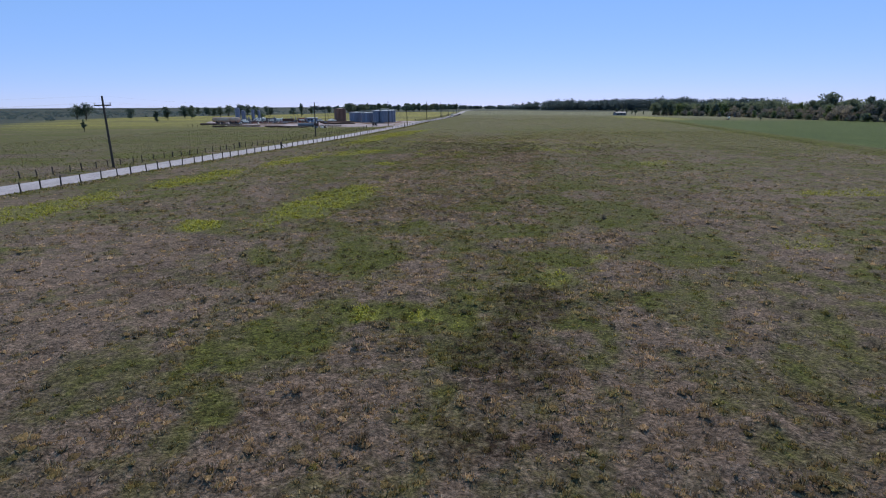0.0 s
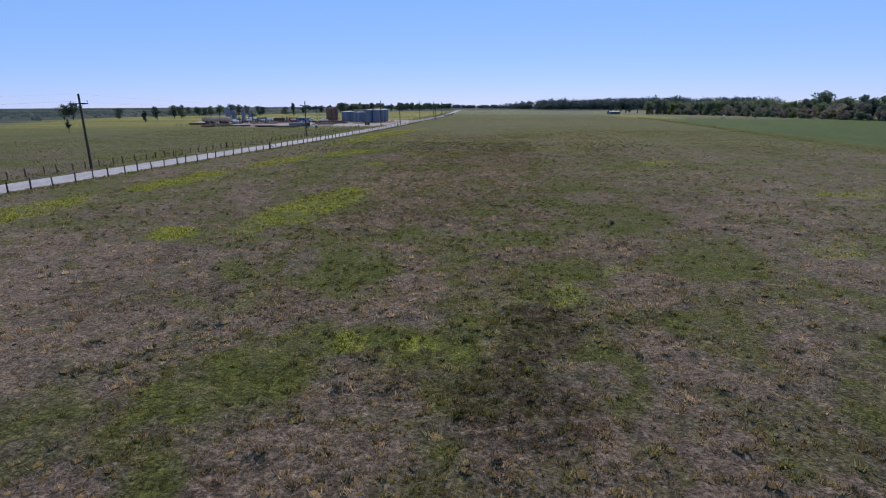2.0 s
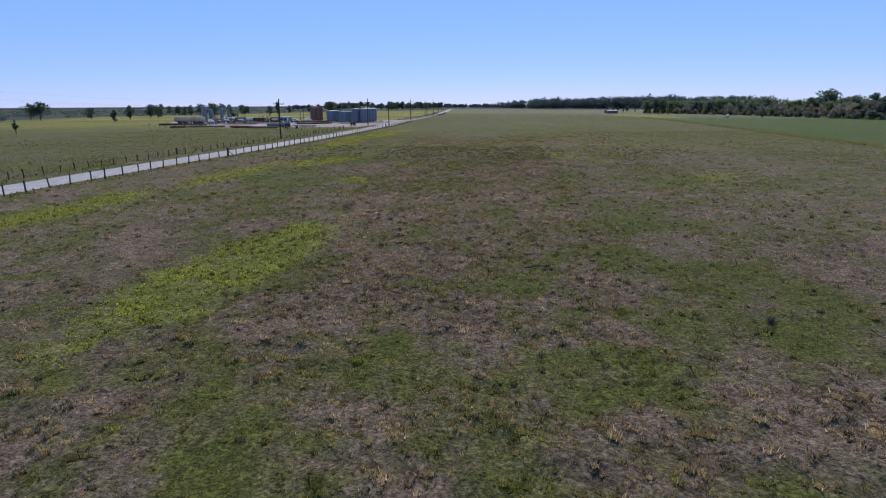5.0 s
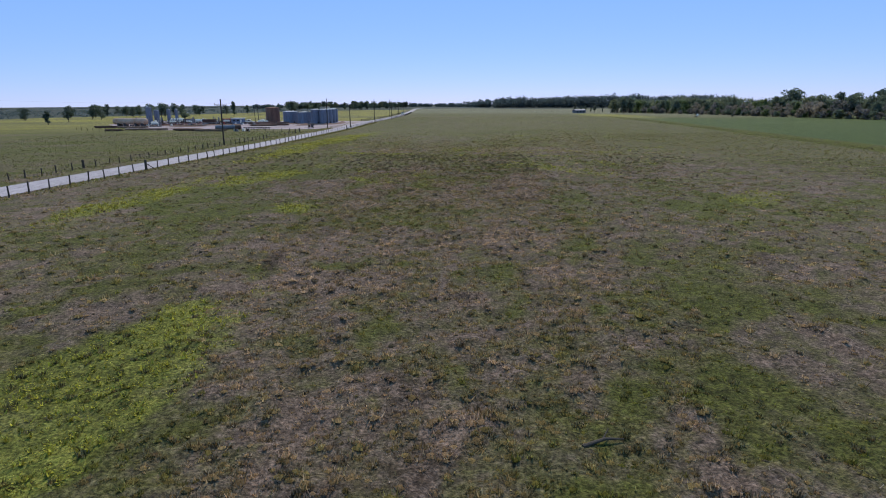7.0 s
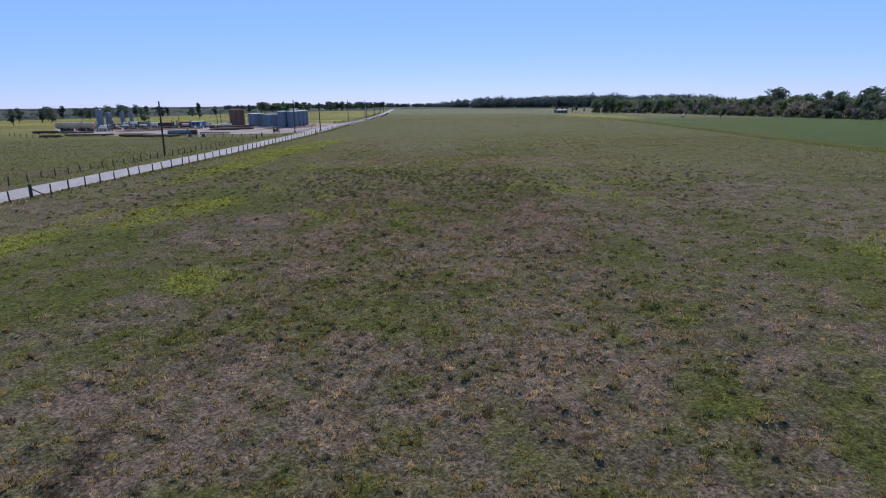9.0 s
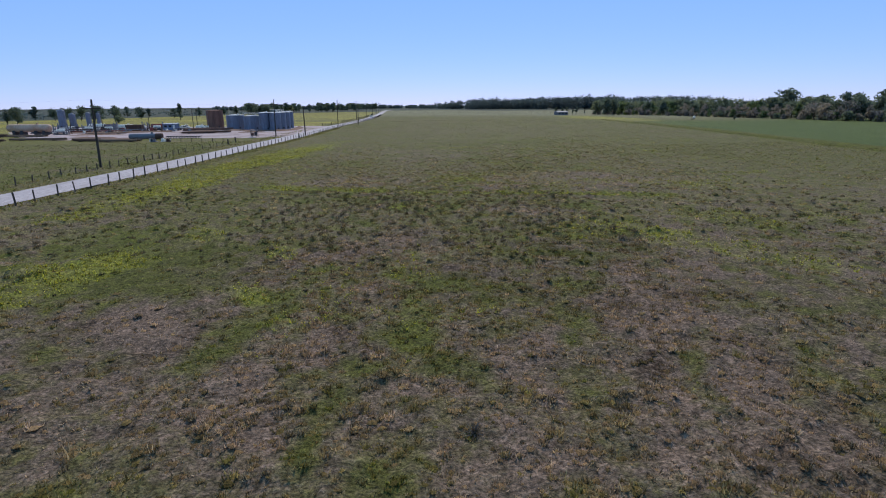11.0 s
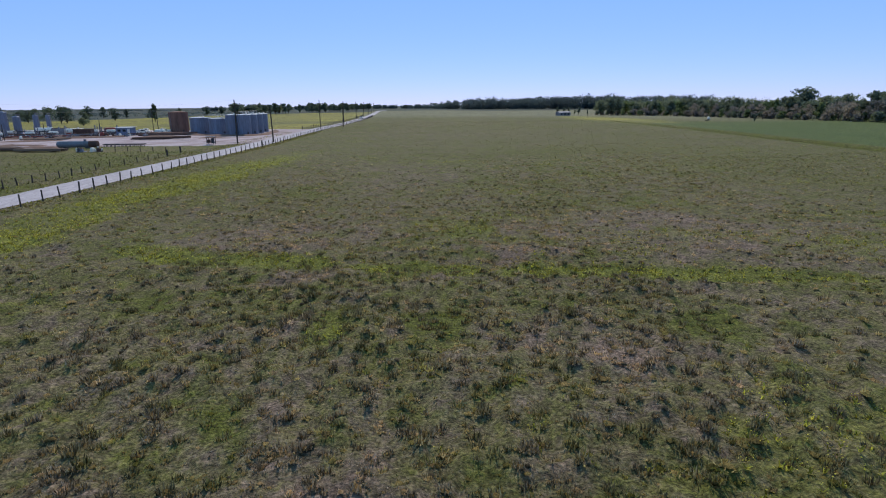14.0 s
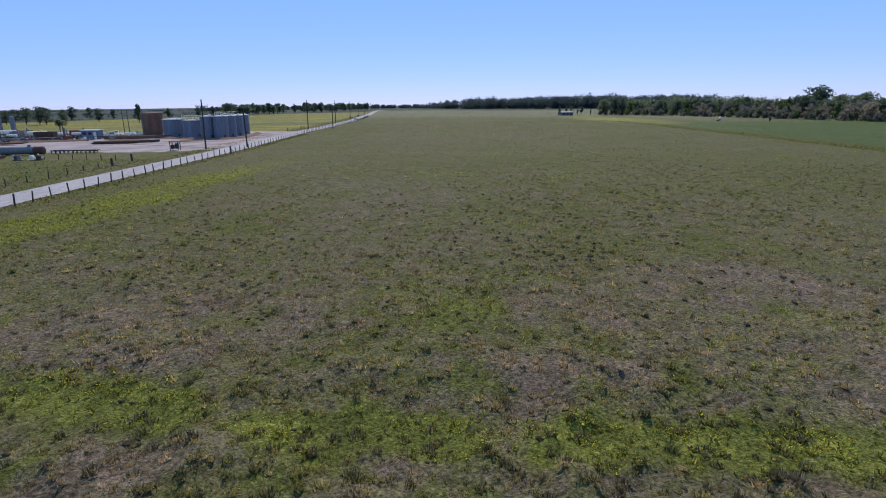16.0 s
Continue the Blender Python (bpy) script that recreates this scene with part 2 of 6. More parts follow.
def grass_material(name, thin):
    m, n, l, b = shader(name, 0.8, 0, 0.15)
    a = n.new("ShaderNodeAttribute")
    a.attribute_name = "tone"
    geo = n.new("ShaderNodeNewGeometry")
    shade = ramp(n, l, geo.outputs["Random Per Island"], [(0.0, (0.20, 0.19, 0.19)), (0.55, (0.76, 0.70, 0.71)), (1.0, (1.40, 1.28, 1.27))])
    c = mix(n, l, 1.0, a.outputs["Color"], shade, "MULTIPLY")
    l.new(c, b.inputs["Base Color"])
    let_light_through(n, l, b, c, thin)
    return m


GRASS = grass_material("grass_blades", 0.5)
TUFT = grass_material("matted_tufts", 0.36)
TUSSOCK = grass_material("old_tussock", 0.26)


def clump_material():
    m, n, l, b = shader("matted_grass", 0.9, 0, 0.1)
    a = n.new("ShaderNodeAttribute")
    a.attribute_name = "tone"
    strands = noise_node(n, l, 16.0, 4, 0.7)
    patches = noise_node(n, l, 4.5, 3, 0.6)
    c = mix(n, l, 1.0, a.outputs["Color"], ramp(n, l, strands, [(0.28, (0.33, 0.31, 0.32)), (0.5, (0.80, 0.72, 0.74)), (0.72, (1.4, 1.25, 1.25))]), "MULTIPLY")
    c = mix(n, l, 1.0, c, ramp(n, l, patches, [(0.3, (0.8, 0.82, 0.8)), (0.7, (1.2, 1.18, 1.15))]), "MULTIPLY")
    l.new(c, b.inputs["Base Color"])
    bump(n, l, b, strands, 1.0, 0.05)
    let_light_through(n, l, b, c, 0.15)
    return m


CLUMP = clump_material()


def ground_material():
    """Dry grass, green grass, flowers, bare soil and painted shade between tufts by the cover of the ground, with finer
    mottling of its own.
    """
    m, n, l, b = shader("pasture_ground", 0.95, 0, 0.1)
    cover_at = n.new("ShaderNodeAttribute")
    cover_at.attribute_name = "cover"
    zone_at = n.new("ShaderNodeAttribute")
    zone_at.attribute_name = "zone"
    sc, sz = n.new("ShaderNodeSeparateColor"), n.new("ShaderNodeSeparateColor")
    l.new(cover_at.outputs["Color"], sc.inputs[0])
    l.new(zone_at.outputs["Color"], sz.inputs[0])
    mid = noise_node(n, l, 0.55, 6, 0.65)
    fine = noise_node(n, l, 2.6, 6, 0.7)
    grain = noise_node(n, l, 9.0, 3, 0.6)
    lush = maths(n, l, "ADD", sc.outputs[0], maths(n, l, "MULTIPLY", maths(n, l, "SUBTRACT", mid, 0.5), 1.1))
    lush = maths(n, l, "ADD", lush, maths(n, l, "MULTIPLY", maths(n, l, "SUBTRACT", fine, 0.5), 1.3), True)
    c = ramp(n, l, lush, [(0.06, (0.290, 0.232, 0.184)), (0.30, (0.222, 0.194, 0.136)), (0.52, (0.200, 0.192, 0.098)), (0.90, (0.140, 0.168, 0.038))])
    # this channel holds bare soil and the shade painted between tufts
    soil = maths(n, l, "MULTIPLY", sc.outputs[2], ramp(n, l, fine, [(0.35, (0.2, 0.2, 0.2)), (0.6, (1, 1, 1))]))
    c = mix(n, l, soil, c, (0.058, 0.041, 0.030))
    c = mix(n, l, maths(n, l, "MULTIPLY", sc.outputs[1], 1.1, True), c, mix(n, l, mid, (0.17, 0.215, 0.050), (0.285, 0.315, 0.062)))
    petals = maths(n, l, "MULTIPLY", sc.outputs[1], ramp(n, l, fine, [(0.50, (0, 0, 0)), (0.68, (0.8, 0.8, 0.8))]))
    c = mix(n, l, petals, c, (0.42, 0.42, 0.11))
    crop = mix(n, l, maths(n, l, "ADD", maths(n, l, "MULTIPLY", noise_node(n, l, 0.05, 6, 0.65, (1, 0.4, 1)), 1.6), -0.3, True), (0.084, 0.140, 0.044), (0.150, 0.200, 0.066))
    c = mix(n, l, sz.outputs[0], c, crop)
    wide_streaks = maths(n, l, "MULTIPLY", noise_node(n, l, 0.045, 8, 0.72, (0.15, 0.42, 1)), 0.5)
    thin_streaks = maths(n, l, "MULTIPLY", noise_node(n, l, 0.10, 6, 0.7, (0.14, 0.9, 1)), 0.35)
    streaks = maths(n, l, "ADD", maths(n, l, "ADD", wide_streaks, thin_streaks), maths(n, l, "MULTIPLY", fine, 0.15))
    meadow = ramp(n, l, streaks, [(0.38, (0.155, 0.170, 0.088)), (0.46, (0.250, 0.255, 0.098)), (0.54, (0.385, 0.378, 0.095)), (0.62, (0.50, 0.48, 0.080))])
    c = mix(n, l, sz.outputs[1], c, meadow)
    beyond = mix(n, l, noise_node(n, l, 0.02, 6, 0.72, (0.5, 0.9, 1)), (0.150, 0.182, 0.108), (0.360, 0.360, 0.225))
    c = mix(n, l, cover_at.outputs["Alpha"], beyond, c)
    scrub = mix(n, l, noise_node(n, l, 0.012, 4, 0.6, (1, 3, 1)), (0.074, 0.098, 0.086), (0.112, 0.136, 0.106))
    c = mix(n, l, sz.outputs[2], c, scrub)
    shade = ramp(n, l, grain, [(0.3, (0.22, 0.20, 0.20)), (0.7, (1.16, 1.04, 1.02))])
    c = mix(n, l, 1.0, c, ramp(n, l, noise_node(n, l, 4.2, 5, 0.7), [(0.36, (0.62, 0.62, 0.62)), (0.62, (1.30, 1.30, 1.30))]), "MULTIPLY")
    c = mix(n, l, 1.0, c, ramp(n, l, noise_node(n, l, 1.1, 5, 0.75), [(0.36, (0.70, 0.71, 0.70)), (0.50, (1.0, 1.0, 1.0)), (0.64, (1.24, 1.21, 1.17))]), "MULTIPLY")
    l.new(mix(n, l, 1.0, c, shade, "MULTIPLY"), b.inputs["Base Color"])
    bump(n, l, b, maths(n, l, "ADD", maths(n, l, "MULTIPLY", fine, 0.6), maths(n, l, "MULTIPLY", grain, 0.4)), 1.0, 0.2)
    return m


GROUND = ground_material()

# ---- the lie of the land ----
ROAD_Y = (-200, 0, 62, 90, 115, 145, 182, 220, 262, 300, 351, 414, 480, 530, 620, 706, 850, 993, 1060, 1110)
ROAD_X = (-91.5, -62.0, -52.5, -47.9, -43.7, -38.2, -31.8, -26.8, -21.0, -17.2, -12.0, -3.4, 4.2, 8.6, 15.2, 20.6, 28.8, 37.0, 44.0, 56.0)
DITCH_Y = (-400, 80, 109, 139, 176, 222, 256, 285, 330, 400, 520, 700)
DITCH_X = (-40, 78, 87, 94, 101, 110, 117.5, 123, 131, 143, 163, 190)


def road_x(y):
    return np.interp(y, ROAD_Y, ROAD_X)


def ditch_x(y):
    return np.interp(y, DITCH_Y, DITCH_X) + 1.2 * (cloud(np.asarray(y) / 13.0, 0 * np.asarray(y), 41) - 0.5)


# patches: middle x, y, half length along the turn, half width, turn from +y in degrees
YELLOW_BANDS = ((-11.9, 57, 11, 3.1, 14), (-33, 76, 10, 2.8, 8), (-39, 51, 11, 3.4, 8), (-27, 101, 13, 2.4, 10), (-14.5, 197, 38, 4.6, 14), (-22, 152, 18, 3.2, 12),
        (47, 60, 8, 2.5, 80), (24, 119, 9, 2.2, -30), (-18, 116, 8, 3, 30))
LUSH_1 = ((9.4, 13.8, 1.3, 0.7, 33), (-8, 14, 1.1, 0.7, -28), (-7.3, 15.9, 1.2, 0.7, -23), (10.5, 17.8, 2.1, 1.1, 30), (-12.9, 18.7, 2.3, 2.1, -33),
        (6.2, 19.6, 3.2, 0.6, 18), (14.9, 20, 5, 1.6, 36), (-7.5, 20.6, 1.8, 3, -19), (5.9, 22.7, 0.9, 1.3, 23), (0.7, 23, 1.2, 0.8, 4),
        (-7.6, 23.2, 0.9, 2.5, -26), (-1, 24.4, 2, 1.2, -2), (-3.7, 24.4, 1.7, 1.9, -12), (-0.8, 24.6, 1.3, 0.9, -2), (10.9, 24.6, 1.7, 1.6, 34),
        (-6.2, 25, 1.6, 1.7, -19), (12.4, 26.2, 3.4, 1.6, 25), (10.6, 26.9, 1.2, 0.7, 30))
LUSH_2 = ((-12.4, 29.6, 1.5, 1.3, -29), (14.5, 34.1, 2.9, 3.1, 30), (7.3, 34.3, 2.4, 1.9, 16), (-12, 34.9, 2.8, 0.9, -24), (-6.6, 36.2, 5.5, 3.7, -10),
        (17.3, 36.8, 5.2, 3.3, 25), (4.7, 41.7, 2.6, 3, 9), (-1.4, 43.1, 2.8, 2.4, -2), (-20, 43.1, 3.2, 2.4, -29), (11.1, 45.1, 1.8, 0.9, 39),
        (-1.7, 45.3, 1, 0.8, -4), (9.3, 46.9, 1.7, 1.8, 32), (5.2, 46.9, 1.4, 1, 20), (13.8, 47.1, 6.1, 5, 20), (4.2, 51, 2.1, 1.1, 14),
        (10.5, 51.1, 5, 1.2, 3), (15.1, 51.7, 4.3, 1.7, 37), (6.8, 55.3, 3.4, 1.4, 17))
LUSH_3 = ((13.1, 55.5, 13.6, 2.4, 13), (10.6, 56.3, 3.1, 1.6, 24), (-1.3, 63.7, 2.5, 1.2, -1), (5.2, 67, 3.6, 1, 9), (5.2, 70.6, 1.5, 1.1, 16),
        (-4.1, 73, 0.9, 0.8, -12), (-8, 73.2, 1.3, 1.1, -22), (15.3, 73.8, 3.2, 1, 36), (4.3, 74.8, 1.7, 0.8, 11), (11.9, 76.4, 1.4, 1.5, 27),
        (16.6, 93.6, 4.8, 2.5, 22), (-19, 98.4, 10.4, 6.4, -23), (8.5, 101.4, 1.1, 1.5, 26), (13.2, 101.9, 1.6, 0.5, 39), (0.5, 103.4, 1.1, 0.9, -3),
        (15.1, 104.5, 1.7, 0.5, 38), (10, 105.4, 1.8, 0.7, 25))
LUSH_4 = ((2.6, 106.2, 1.6, 1.6, 4), (-4.3, 108.7, 5.8, 1.3, 16), (4.6, 113.1, 1.5, 1.4, 7), (-11.4, 117.6, 4.8, 5.7, -23),
        (-17.4, 125.7, 6.2, 3.6, -26), (0.7, 126.3, 3.4, 1.5, -1), (21.2, 133.1, 1.9, 1.9, 42),
        (-0.2, 133.8, 1, 0.7, -23), (9.1, 135.8, 1.3, 1.6, 7), (4.1, 136.1, 1.8, 1.2, -8), (-5.8, 141.2, 2.2, 1.3, -28),
        (23.3, 141.5, 6.7, 1.7, -78), (9.3, 145.2, 3.7, 1.6, -83), (13.1, 147.5, 1.1, 0.8, 11), (-2.4, 148.5, 7.8, 1.5, -69),
        (29.9, 152.1, 1.3, 1.8, 40), (14.3, 153.4, 1.9, 2, 11))
LUSH_5 = ((3.3, 155.4, 2, 1.8, -11), (33.6, 164, 2.8, 1.6, 34), (-1, 177.1, 5.8, 2.4, -11), (-17.7, 179.2, 13.7, 2.6, 13))
LUSH_BANDS = ((-11.9, 57, 12, 3.8, 14), (-16, 190, 45, 3.4, 14), (-21, 170, 16, 2.6, 12), (30, 91, 6, 2.5, 60), (22, 250.5, 29, 1.3, 110))
LUSH = LUSH_BANDS + LUSH_1 + LUSH_2 + LUSH_3 + LUSH_4 + LUSH_5
DRY_1 = ((-10, 14.7, 1.7, 1.7, -33), (7.4, 14.7, 2.2, 1.5, 26), (-3.8, 16.2, 2.1, 2.5, -12), (1.5, 16.7, 0.6, 0.9, 5), (4.6, 17.2, 1.3, 0.7, 15),
        (7.4, 17.9, 2.4, 1.7, 22), (-3.1, 21, 1.9, 1.7, -8), (9.7, 22.4, 3.4, 1.6, 23), (8.8, 22.9, 1.3, 1.6, 32), (-18.7, 25.1, 6, 3.3, -36),
        (-1.8, 28.7, 2, 1.5, -4), (-7.8, 29.5, 4.9, 1.5, -14), (-1.2, 30.2, 4.5, 1.4, -2), (11.4, 30.5, 3, 2.4, 28), (23.6, 33.8, 4.3, 2, 35),
        (-20.1, 34.2, 13.1, 7.3, -30), (-8.2, 35.6, 3.7, 1.2, -16), (5.8, 37.5, 2, 2.9, 12))
DRY_2 = ((11.8, 38.2, 2.3, 1.8, 22), (11.5, 40.1, 3.6, 2, 16), (7, 45.4, 1.2, 1.5, 28), (-6.7, 46.5, 1.4, 2.8, -21), (1.4, 47.3, 2.4, 0.9, 8),
        (4.9, 48.5, 1.6, 1.1, 18), (-8.2, 49.6, 1.8, 1.8, -21), (-3.9, 50.8, 2.2, 3, -9), (10, 51.5, 2.4, 1.6, 27), (7.9, 54.1, 2.2, 1.2, 20),
        (-1.2, 55.9, 3.4, 3.5, -1), (15.2, 59.2, 3.7, 3.2, 29), (-20.1, 62.4, 4.8, 2.8, -31), (-2.4, 69.1, 1.3, 2.2, -9),
        (-6.7, 70.8, 1.9, 3.1, -21), (8.9, 70.8, 1.8, 1.1, 26), (-5, 78.6, 4.5, 8.1, -11), (6.4, 78.6, 3.4, 4.7, 14))
DRY_3 = ((14.1, 100.7, 1.5, 1.1, 43), (3, 101.8, 0.8, 1.6, 6), (-3.7, 103.3, 1.3, 1.3, -17), (7, 103.6, 2.1, 1.3, 19), (-2.4, 107.1, 2.4, 1.6, -11),
        (14.1, 107.1, 4.2, 2.7, 32), (-9.3, 109.1, 3.5, 1.6, -26), (0.1, 110.8, 2, 2.2, -3), (17.9, 113.2, 3, 3.9, 32), (3.6, 123.2, 5.3, 3.9, 4),
        (15.9, 131.4, 1.2, 1.7, 32), (12.2, 133.4, 1.4, 1.8, 18), (7, 135.1, 1.6, 0.5, 0), (1.2, 135.5, 1.5, 2.8, -17), (2, 143.8, 1.5, 2.6, -10),
        (25.2, 144.2, 2, 2.1, 43), (13.8, 144.6, 1.6, 1, 14), (5, 145.7, 0.8, 1, -12))
DRY_4 = ((16.9, 147.7, 1.7, 3.9, 21), (0.5, 151.4, 2, 4.4, -19), (28, 152.1, 6.9, 10.2, 31), (-0.7, 154.5, 4.1, 9.4, -11))
DRY_FAR = ((60, 720, 12, 90, 0), (120, 560, 6, 60, 5), (20, 640, 5, 40, -5), (90, 900, 20, 120, 0))
DRY = DRY_FAR + DRY_1 + DRY_2 + DRY_3 + DRY_4
YELLOW_SPOTS_1 = ((0.7, 22.9, 0.8, 0.5, 4), (-1, 23.8, 0.9, 0.8, -2), (-3.7, 24.1, 1.2, 0.6, -12), (6.4, 29.8, 1.8, 0.9, 17), (9.9, 33.4, 1, 0.5, 22),
        (25.6, 37.9, 2.6, 1.9, 34), (-20.4, 44.3, 2.2, 1.6, -29), (35.4, 92.2, 4.5, 2.5, 42), (-9.4, 92.9, 3.1, 1.9, -13),
        (11.5, 111.9, 1, 0.6, 22), (-5.1, 112.8, 1.8, 0.9, -14), (-4.6, 120.8, 1.6, 1, -10), (-11.1, 127, 2.9, 1.5, -17), (3.9, 136, 1.4, 1, -9),
        (22.4, 141.9, 0.9, 1.6, 32), (18.7, 142.9, 0.9, 1.6, 25), (6, 145.6, 1, 1, -2))
YELLOW_SPOTS_2 = ((-7.6, 150.6, 1.4, 1.2, -23),)
YELLOW = YELLOW_BANDS + YELLOW_SPOTS_1 + YELLOW_SPOTS_2
WET_STRIP = ((-8, 152, 5, 1.5, -64), (0.1, 148.6, 4.9, 1.5, -64), (9, 145.1, 4.8, 1.5, -74), (18.9, 142.7, 5.4, 1.6, -78), (29, 140.2, 5.4, 1.6, -78))
SOIL = ((0.9, 14, 1.1, 1.6, 4), (2.4, 19.4, 2.3, 2, 7), (3, 22.8, 1.1, 1.2, 13), (4.3, 24.6, 2.2, 1.6, 10), (4.5, 26, 1.7, 1.6, 15),
        (-7.9, 75.4, 3.3, 0.5, 0), (11.3, 101.7, 1.3, 0.7, 34))


def patch(x, y, spec):
    x, y = np.asarray(x, float), np.asarray(y, float)
    total = np.zeros(x.shape)
    wob = 0.72 * (cloud(x / 2.1, y / 2.1, 11) - 0.5) + 0.55 * (cloud(x / 0.7, y / 0.7, 12) - 0.5)
    for cx, cy, a, b, turn in spec:
        c, s = math.cos(radians(turn)), math.sin(radians(turn))
        near = np.hypot(x - cx, y - cy) < 2.2 * max(a, b)
        px, py = x[near] - cx, y[near] - cy
        total[near] = np.maximum(total[near], step(1.3, 0.7, np.hypot((px * s + py * c) / a, (px * c - py * s) / b) + wob[near]))
    return total


def cover(x, y):
    """How lush, how flowery and how bare the pasture is."""
    wide, middle, small = cloud(x / 13, y / 17, 1), cloud(x / 3.6, y / 4.4, 2), cloud(x / 1.0, y / 1.2, 3)
    field = 0.34 * wide + 0.40 * middle + 0.26 * small
    even = 1 - 0.6 * step(119, 129, y) * step(185, 170, y)
    lush = 0.34 + 0.07 * step(55, 80, y) + 0.08 * step(118, 128, y) * step(147, 141, y + 0.27 * (x - 8)) + even * (0.30 * step(0.50, 0.60, field) - 0.24 * step(0.47, 0.38, field)) + 0.55 * (small - 0.5)
    lush = lush + 0.10 * step(122, 160, y) + (0.27 + 0.15 * even) * patch(x, y, LUSH) + 0.46 * patch(x, y, WET_STRIP) - (0.2 + 0.16 * even) * patch(x, y, DRY)
    lush = lush + (0.67 - lush) * np.clip(0.35 * step(138, 175, y) + 0.4 * step(165, 240, y) + 0.5 * step(40, 70, x) * step(90, 130, y), 0, 0.78)
    yellow = patch(x, y, YELLOW) * (0.30 + 0.6 * step(0.30, 0.70, cloud(x / 2.6, y / 3.2, 5))) * np.where(((x > -24) & (x < 0) & (y < 75)) | (y > 320), 1.35, np.where(x < -8, 0.9, 0.55))
    lush = lush + 0.34 * (cloud(x / 45, y / 11, 9) - 0.5) * step(175, 250, y) + 0.06 * step(6, 12, road_x(y) - x) + 0.55 * (cloud(x / 22, y / 7, 10) - 0.5) * step(6, 12, road_x(y) - x)
    lush = lush + 0.3 * np.exp(-(((x - ditch_x(y)) / 3.5) ** 2))
    yellow = yellow + 0.16 * step(0.55, 0.72, cloud(x / 17, y / 9, 6)) * step(0.45, 0.65, middle) * step(70, 100, y)
    yellow = yellow + 0.38 * patch(x, y, WET_STRIP) * step(0.25, 0.65, cloud(x / 3, y / 3, 7))
    soil = 0.75 * patch(x, y, SOIL) + 0.35 * step(0.62, 0.75, cloud(x / 3.1, y / 3.1, 8)) * (1 - step(0.3, 0.5, lush))
    soil = soil * (1 - 0.9 * np.clip(yellow * 1.5, 0, 1))
    return np.clip(lush, 0, 1), np.clip(yellow, 0, 1), np.clip(soil, 0, 1)


def hummocks(x, y):
    """Low clumped mounds of old grass, about half a metre across."""
    mound = cloud(x / 0.85 + 0.6 * cloud(x / 2, y / 2, 25), y / 0.85, 26, 2)
    knob = cloud(x / 0.40, y / 0.40, 27, 2)
    rough = 0.45 + 0.75 * cloud(x / 9, y / 9, 28) + 0.5 * step(112, 124, y) * step(152, 143, y + 0.27 * (x - 8))
    rough = rough * (1 - 0.5 * patch(x, y, LUSH))
    return rough * (0.20 * step(0.38, 0.75, mound) + 0.05 * step(0.45, 0.75, knob))


def height(x, y):
    near = step(260, 200, y) * step(75, 60, np.abs(x - 5))
    bumps = near * (hummocks(x, y) - 0.06 + 0.22 * (cloud(x / 6, y / 6, 22, 2) - 0.5))
    beside = np.abs(x - road_x(y))
    bumps = bumps * step(4.2, 7.5, beside) - 0.12 * step(4.0, 3.0, beside)
    off = x - ditch_x(y)
    cut = (-0.6 * np.exp(-((off / 1.3) ** 2)) + 0.45 * np.exp(-(((off - 3.2) / 1.4) ** 2))) * step(60, 110, y) * step(430, 330, y)
    band = -0.25 * np.exp(-((((y - 146.5) + 0.27 * (x - 8)) / 2.2) ** 2)) * step(60, 30, np.abs(x - 8))
    verge = -0.35 * np.exp(-(((x - road_x(y) + 4.6) / 1.1) ** 2)) * step(60, 70, y) * step(250, 235, y)
    far = 1.0 * (cloud(x / 90, y / 90, 23) - 0.5) * step(700, 1500, np.hypot(x, y))
    fall = -2.3 * step(120, 250, x) * step(-100, 100, y)
    return bumps + cut + band + verge + far + fall


def spread(stops):
    """Line positions: (from, step) pairs, with the last stop the end."""
    out = []
    for (a, d), (b, _) in zip(stops, stops[1:]):
        out += list(np.arange(a, b - d * 0.5, d))
    return np.array(out + [stops[-1][0]])


gx = spread(((-4200, 300), (-1500, 90), (-600, 30), (-210, 10), (-70, 2.5), (-45, 0.8), (-22, 0.38), (34, 0.8), (60, 1.0), (150, 8), (330, 40), (900, 220), (4200, 0)))
gy = spread(((-300, 40), (-60, 8), (6, 0.38), (120, 0.45), (185, 1.0), (300, 4), (480, 12), (900, 60), (1700, 260), (4700, 0)))
X, Y = np.meshgrid(gx, gy)
x, y = X.ravel(), Y.ravel()
verts = np.stack([x, y, height(x, y)], 1)
nx, ny = len(gx), len(gy)
corner = (np.arange(ny - 1)[:, None] * nx + np.arange(nx - 1)[None]).ravel()
faces = np.stack([corner, corner + 1, corner + nx + 1, corner + nx], 1)
lush, yellow, soil = cover(x, y)
left = step(5, 9, road_x(y) - x)
bloom = patch(x, y, ((168, 462, 90, 24, 12),))   # the pale flowering strip beyond the ditch
yellow = np.maximum(yellow, 0.9 * bloom)
crop = step(2.0, 4.5, x - ditch_x(y)) * step(430, 350, y - 0.35 * (x - 150)) * (1 - bloom)
scrub_edge = np.interp(y, (300, 430, 490, 570, 640, 760, 830, 900), (-235, -270, -285, -235, -180, -145, -95, 40)) + 30 * (cloud(x / 60, y / 60, 36) - 0.5)
scrub = np.maximum(step(0, 14, scrub_edge - x) * left, step(950, 1100, y))
one = np.ones_like(x)
